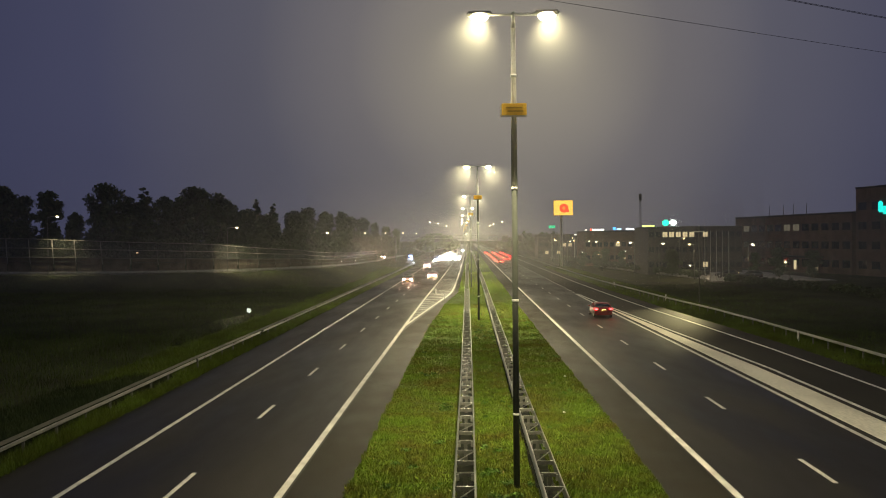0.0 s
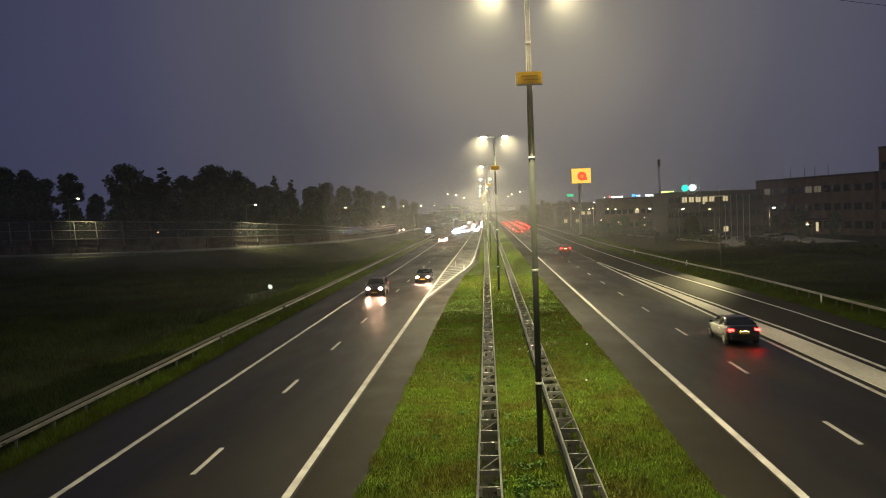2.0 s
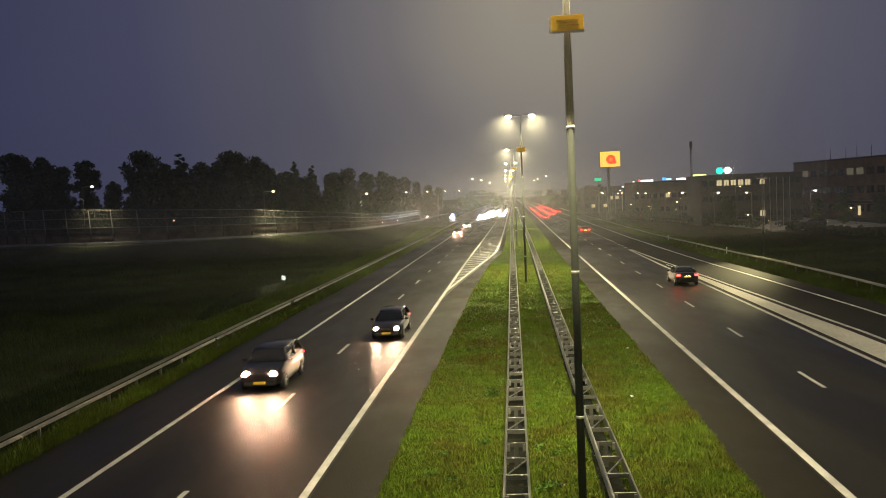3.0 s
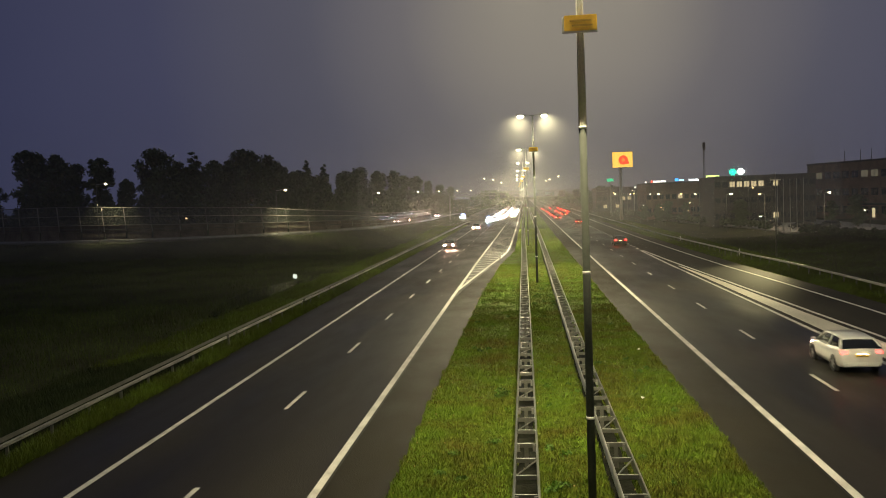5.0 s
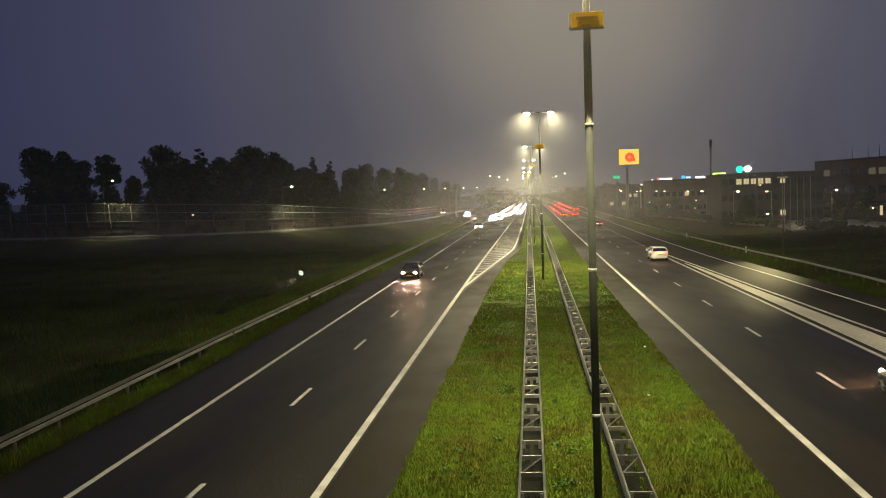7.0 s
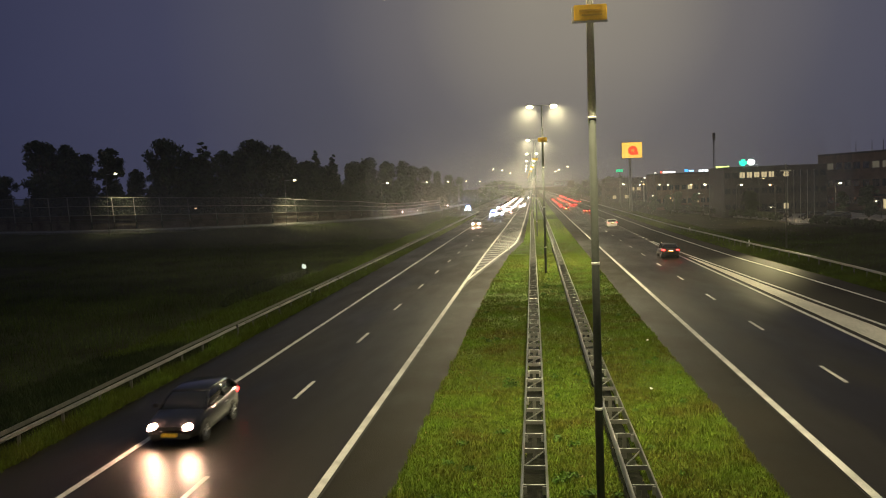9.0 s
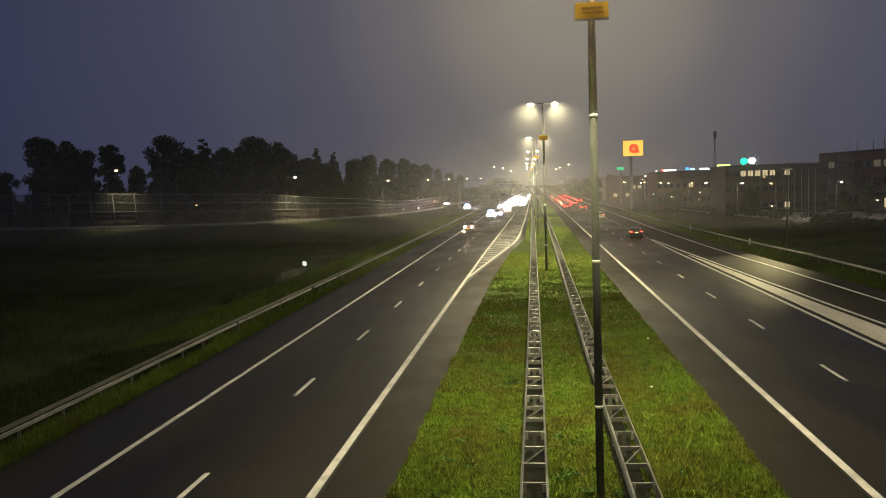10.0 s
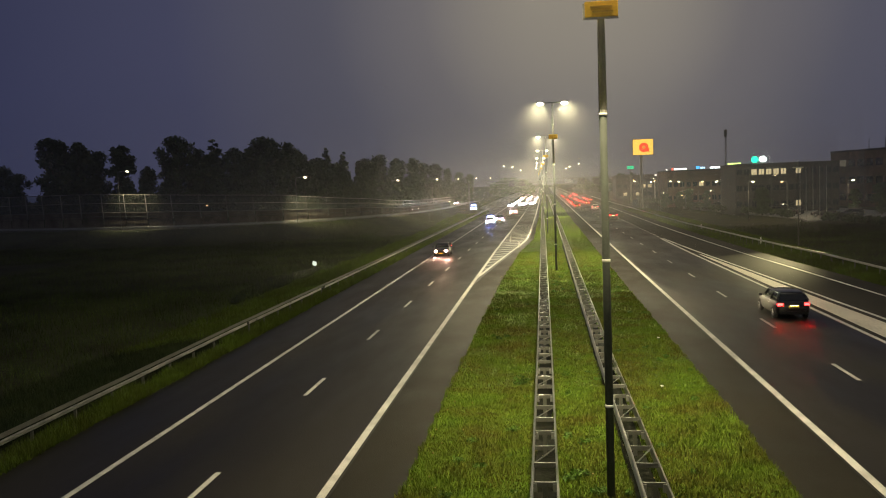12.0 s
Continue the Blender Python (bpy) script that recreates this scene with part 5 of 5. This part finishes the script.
for x0, x1, z0, z1, colour in ((1.6, 2.0, 10.2, 10.9, (1.0, 0.1, 0.05)), (2.2, 5.9, 10.2, 10.75, (1.0, 0.95, 0.9)), (8.6, 9.6, 10.4, 11.2, (0.05, 0.35, 1.0)), (9.8, 11.2, 10.4, 10.9, (0.4, 0.7, 1.0)),
                               (12.6, 16.0, 10.3, 10.9, (0.9, 0.95, 1.0)), (17.6, 21.4, 10.8, 11.7, (0.75, 0.95, 0.25))):
    part("roof_sign", box(bmesh.new(), x0, x1, -0.15, 0.0, z0, z1, 0.05), glow("roof_sign", colour, 2.4), low, "small glowing roof sign")
block("far_building", (31.5, 380), (1, 0, 26.0), 20, 9.5, DARKWALL, "far dark commercial building with lit windows", 2, 10, {(0, 1), (0, 3), (1, 4), (1, 5), (0, 7)}, (1.5, 1.4))
root = empty("green_sign", pose(39.7, 400, 0), "small glowing green sign on a pole", "sign")
part("pole", rod(bmesh.new(), (0, 0, -0.3), (0, 0, 12.6), 0.15, sides=8), DARKWALL, root)
part("panel", box(bmesh.new(), -1.5, 1.5, -0.2, 0.2, 12.7, 14.0, 0.1), glow("green_sign", (0.03, 0.8, 0.35), 1.1), root)
PARK_LAMPS = ((30.0, 300, 7.6), (27.0, 250, 7.3), (29.1, 245, 7.1), (31.2, 240, 7.2), (33.5, 238, 6.95), (35.4, 225, 6.9), (37.7, 215, 6.8), (36.9, 185, 6.85), (39.0, 170, 6.65), (44.7, 165, 6.5),
              (53.7, 160, 6.4), (38.7, 201, 4.75), (44.4, 175, 7.7), (43.5, 160, 2.5), (30.5, 230, 4.1), (33.9, 211, 3.7), (39.0, 320, 8.0), (61.5, 160, 3.0))
for n, (x, y, top) in enumerate(PARK_LAMPS):
    side_lamp(x, y, -0.04, top, 0.5, "low street lamp with a warm light in the business park", LENS_SIDE if n % 3 else ORANGE_LAMP, "lamps in the business park", 180 if n % 2 else 0, 0.19 if n < 11 else 0.11)
for x, y in ((35.4, 225), (37.7, 215), (39.0, 170), (44.7, 165), (53.7, 160)):
    spot("park_light", (x, y - 1.3, 6.3), (x, y - 2.3, 0), 1100.0, (1.0, 0.75, 0.42), 165, 0.6)
parked_car = car("hatch", P_GREY, "dark car parked behind the hedge of the business park", WINDOW, RUBBER)
tagged(parked_car, group="parked cars")
parked_car.matrix_world = pose(53.5, 158, 0.05, 0, 0, 70)
for x, y, turn in ((50.5, 163, 70), (47.5, 172, 75), (46.0, 180, 75), (44.0, 210, 80), (43.0, 222, 85)):
    copy_thing(parked_car, pose(x, y, 0.05, 0, 0, turn))
for n, (x, y, tall) in enumerate(((34.0, 221, 4.6), (36.6, 224, 5.2), (40.2, 219, 4.8), (32.0, 233, 4.2), (43.5, 178, 5.5), (57.0, 166, 5.0), (60.5, 163, 6.0), (65.0, 158, 5.4))):
    park_tree = copy_thing(TREE_KINDS[(1, 3, 0)[n % 3]], pose(x, y, 0, 0, 0, 51 * n))
    park_tree.scale = (tall / 17, tall / 17, tall / 20)
    tagged(park_tree, "small leafy tree beside a lamp of the business park", "tree", "trees in the business park")
# floodlit forecourt beyond the hedge
root = empty("forecourt_canopy", pose(45.5, 332, 0), "brightly lit flat filling station canopy", "canopy")
part("roof_slab", box(bmesh.new(), -5.0, 5.0, -3, 3, 8.2, 9.0, 0.05), DARKWALL, root)
for x in (-3.6, 3.6):
    part("column", box(bmesh.new(), x - 0.2, x + 0.2, -0.2, 0.2, -0.3, 8.2), POST_GREY, root)
for x, z, w in ((-3.6, 9.3, 0.8), (-1.6, 9.9, 1.0), (0.4, 11.0, 0.7), (2.2, 9.6, 1.1), (3.9, 9.2, 0.6), (-0.5, 8.0, 2.0)):
    part("lamp", box(bmesh.new(), x - w / 2, x + w / 2, -3.1, -2.9, z - 0.3, z + 0.3, 0.08), glow("forecourt_lamp", (1.0, 0.96, 0.86), 2.2), root, "white floodlight")

# ---- overhead cables, verge markers, glint on the ditch water ----
ALONG = Vector((0.863, 0.505, 0))
ACROSS = Vector((-0.505, 0.863, 0))
MID = Vector((29.7, 121.6, 0))


def pylon(foot):
    root = empty("power_pylon", Matrix.Translation(foot), "tall steel lattice power pylon", "pylon", "power pylons")
    bm = bmesh.new()
    for u in (-1, 1):
        for v in (-1, 1):
            rod(bm, ALONG * 3 * u + ACROSS * 3 * v, Vector((0, 0, 50)) + ALONG * 0.4 * u + ACROSS * 0.4 * v, 0.16, 0.1, 5)
    for k in range(9):
        f, g = 1 - k * 0.095, 1 - (k + 1) * 0.095
        for u in (-1, 1):
            rod(bm, ALONG * 3 * f * u - ACROSS * 3 * f + Vector((0, 0, 5.4 * k)), ALONG * 3 * g * u + ACROSS * 3 * g + Vector((0, 0, 5.4 * (k + 1))), 0.08, sides=4)
    part("tower", bm, DULL_STEEL, root)
    part("crossarm", rod(bmesh.new(), ACROSS * -18 + Vector((0, 0, 46)), ACROSS * 4 + Vector((0, 0, 46)), 0.2, sides=5), DULL_STEEL, root)


ENDS = [MID - ALONG * 270, MID + ALONG * 330]
for end in ENDS:
    pylon(end)
for off, low in ((0.0, 8.0), (-15.0, 8.0), (-13.4, 7.0)):
    path = [ENDS[0].lerp(ENDS[1], f) + ACROSS * off + Vector((0, 0, 46 - low * 4 * f * (1 - f) * 0.78)) for f in np.linspace(0, 1, 30)]
    bm = bmesh.new()
    for p, q in zip(path, path[1:]):
        rod(bm, p, q, 0.035, sides=5, caps=False)
    tagged(finish("power_cable", bm, DARK), "thin dark overhead power cable", "cable", "overhead power cables")
for x, y in ((25.3, 60.5), (25.3, 104.0), (24.2, 136.0), (-4.3, 118.0), (-2.8, 108.0)):
    root = empty("marker_post", pose(x, y, 0), "small white verge marker post", "marker post", "verge markers")
    part("stake", box(bmesh.new(), -0.06, 0.06, -0.03, 0.03, -0.5, 0.75, 0.02), WHITE, root)
    part("reflector", box(bmesh.new(), -0.035, 0.035, -0.04, -0.031, 0.55, 0.68), BAND, root)
# invented stand and glowing blobs in place of a reflection on the water
root = empty("floodlight", pose(-24.9, 93.0, -0.65), "glowing stand-in for a lamp's reflection on the ditch water", "lamp")
part("stand", rod(rod(bmesh.new(), (-0.25, 0, -0.3), (0, 0, 0.35), 0.03, sides=6), (0.25, 0, -0.3), (0, 0, 0.35), 0.03, sides=6), DARK, root)
glints = bmesh.new()
for gx, gz, gr in ((0.0, 0.62, 0.20), (-0.11, 0.76, 0.14), (0.15, 0.54, 0.13), (0.06, 0.40, 0.11), (-0.12, 0.50, 0.13), (0.13, 0.74, 0.10), (-0.22, 0.60, 0.06)):
    bmesh.ops.create_icosphere(glints, subdivisions=1, radius=gr, matrix=Matrix.Translation((gx, 0, gz)))
part("lens", glints, glow("water_glint", (0.92, 1.0, 0.85), 0.9), root, "glowing blobs shaped like a water glint")


# ---- what moves ----
def drive(ob, x, rows, oncoming):
    turn = 180 if oncoming else 0
    walk(ob, [(t, pose(x if len(r) == 0 else r[0], y, 0, 0, 0, turn)) for t, y, *r in rows])


def motions():
    drive(car_red, 13.8, [(0, 82.7), (0.5, 99.5), (1.5, 131.8), (2, 146), (2.5, 152), (3.2, 172), (4.8, 214), (5.5, 232), (6.5, 254), (9, 300), (12, 345)], False)
    drive(car_black, 14.3, [(0, -18), (1.6, 32.0), (2, 44.7), (2.5, 57.6), (3.2, 80.5), (5.5, 143.8), (6.5, 172), (9, 232), (12, 290)], False)
    drive(car_white, 14.2, [(0, -103), (5.2, 45.7), (5.5, 54.6), (6.5, 83.2), (7, 97.5), (9.5, 172), (12, 240)], False)
    drive(car_dark, 14.2, [(0, -160), (7.2, 38.5), (8.8, 86), (9.5, 107.5), (10.5, 136.4), (12, 179)], False)
    drive(car_last, 13.8, [(0, -268), (11.5, 37.5), (12, 51.5)], False)
    drive(car_suv, -10.6, [(0, 150.9), (0.5, 132), (1.5, 94.2), (2, 79), (2.5, 55), (3, 38.6), (12, -258)], True)
    drive(car_dim, -7.0, [(0, 170.1), (0.5, 152), (1.5, 112), (2, 93.3), (2.5, 68.2), (3, 51.3), (12, -252)], True)
    drive(car_long, -11.3, [(0, 313.4), (2.5, 197), (5.5, 122.6), (6.5, 97), (7.2, 78.8), (8.8, 34.2), (9.2, 23.6), (12, -48)], True)
    drive(car_slow, -11.3, [(0, 236), (5, 207), (7, 194), (9, 176), (9.5, 165.5), (10.5, 143), (12, 99)], True)
    drive(car_police, -10.4, [(0, 318), (5, 262), (7, 243), (9.5, 224), (10.5, 201), (12, 173.6)], True)
    drive(car_rescue, -21.6, [(0, 318), (7, 300), (12, 270)], True)
    drive(car_cool, -9.0, [(0, 330), (5, 274), (7, 256), (9.5, 234), (10.5, 212), (12, 184)], True)
    drive(car_outer, -7.6, [(0, 335), (7, 290), (10.5, 252), (12, 226)], True)


motions()
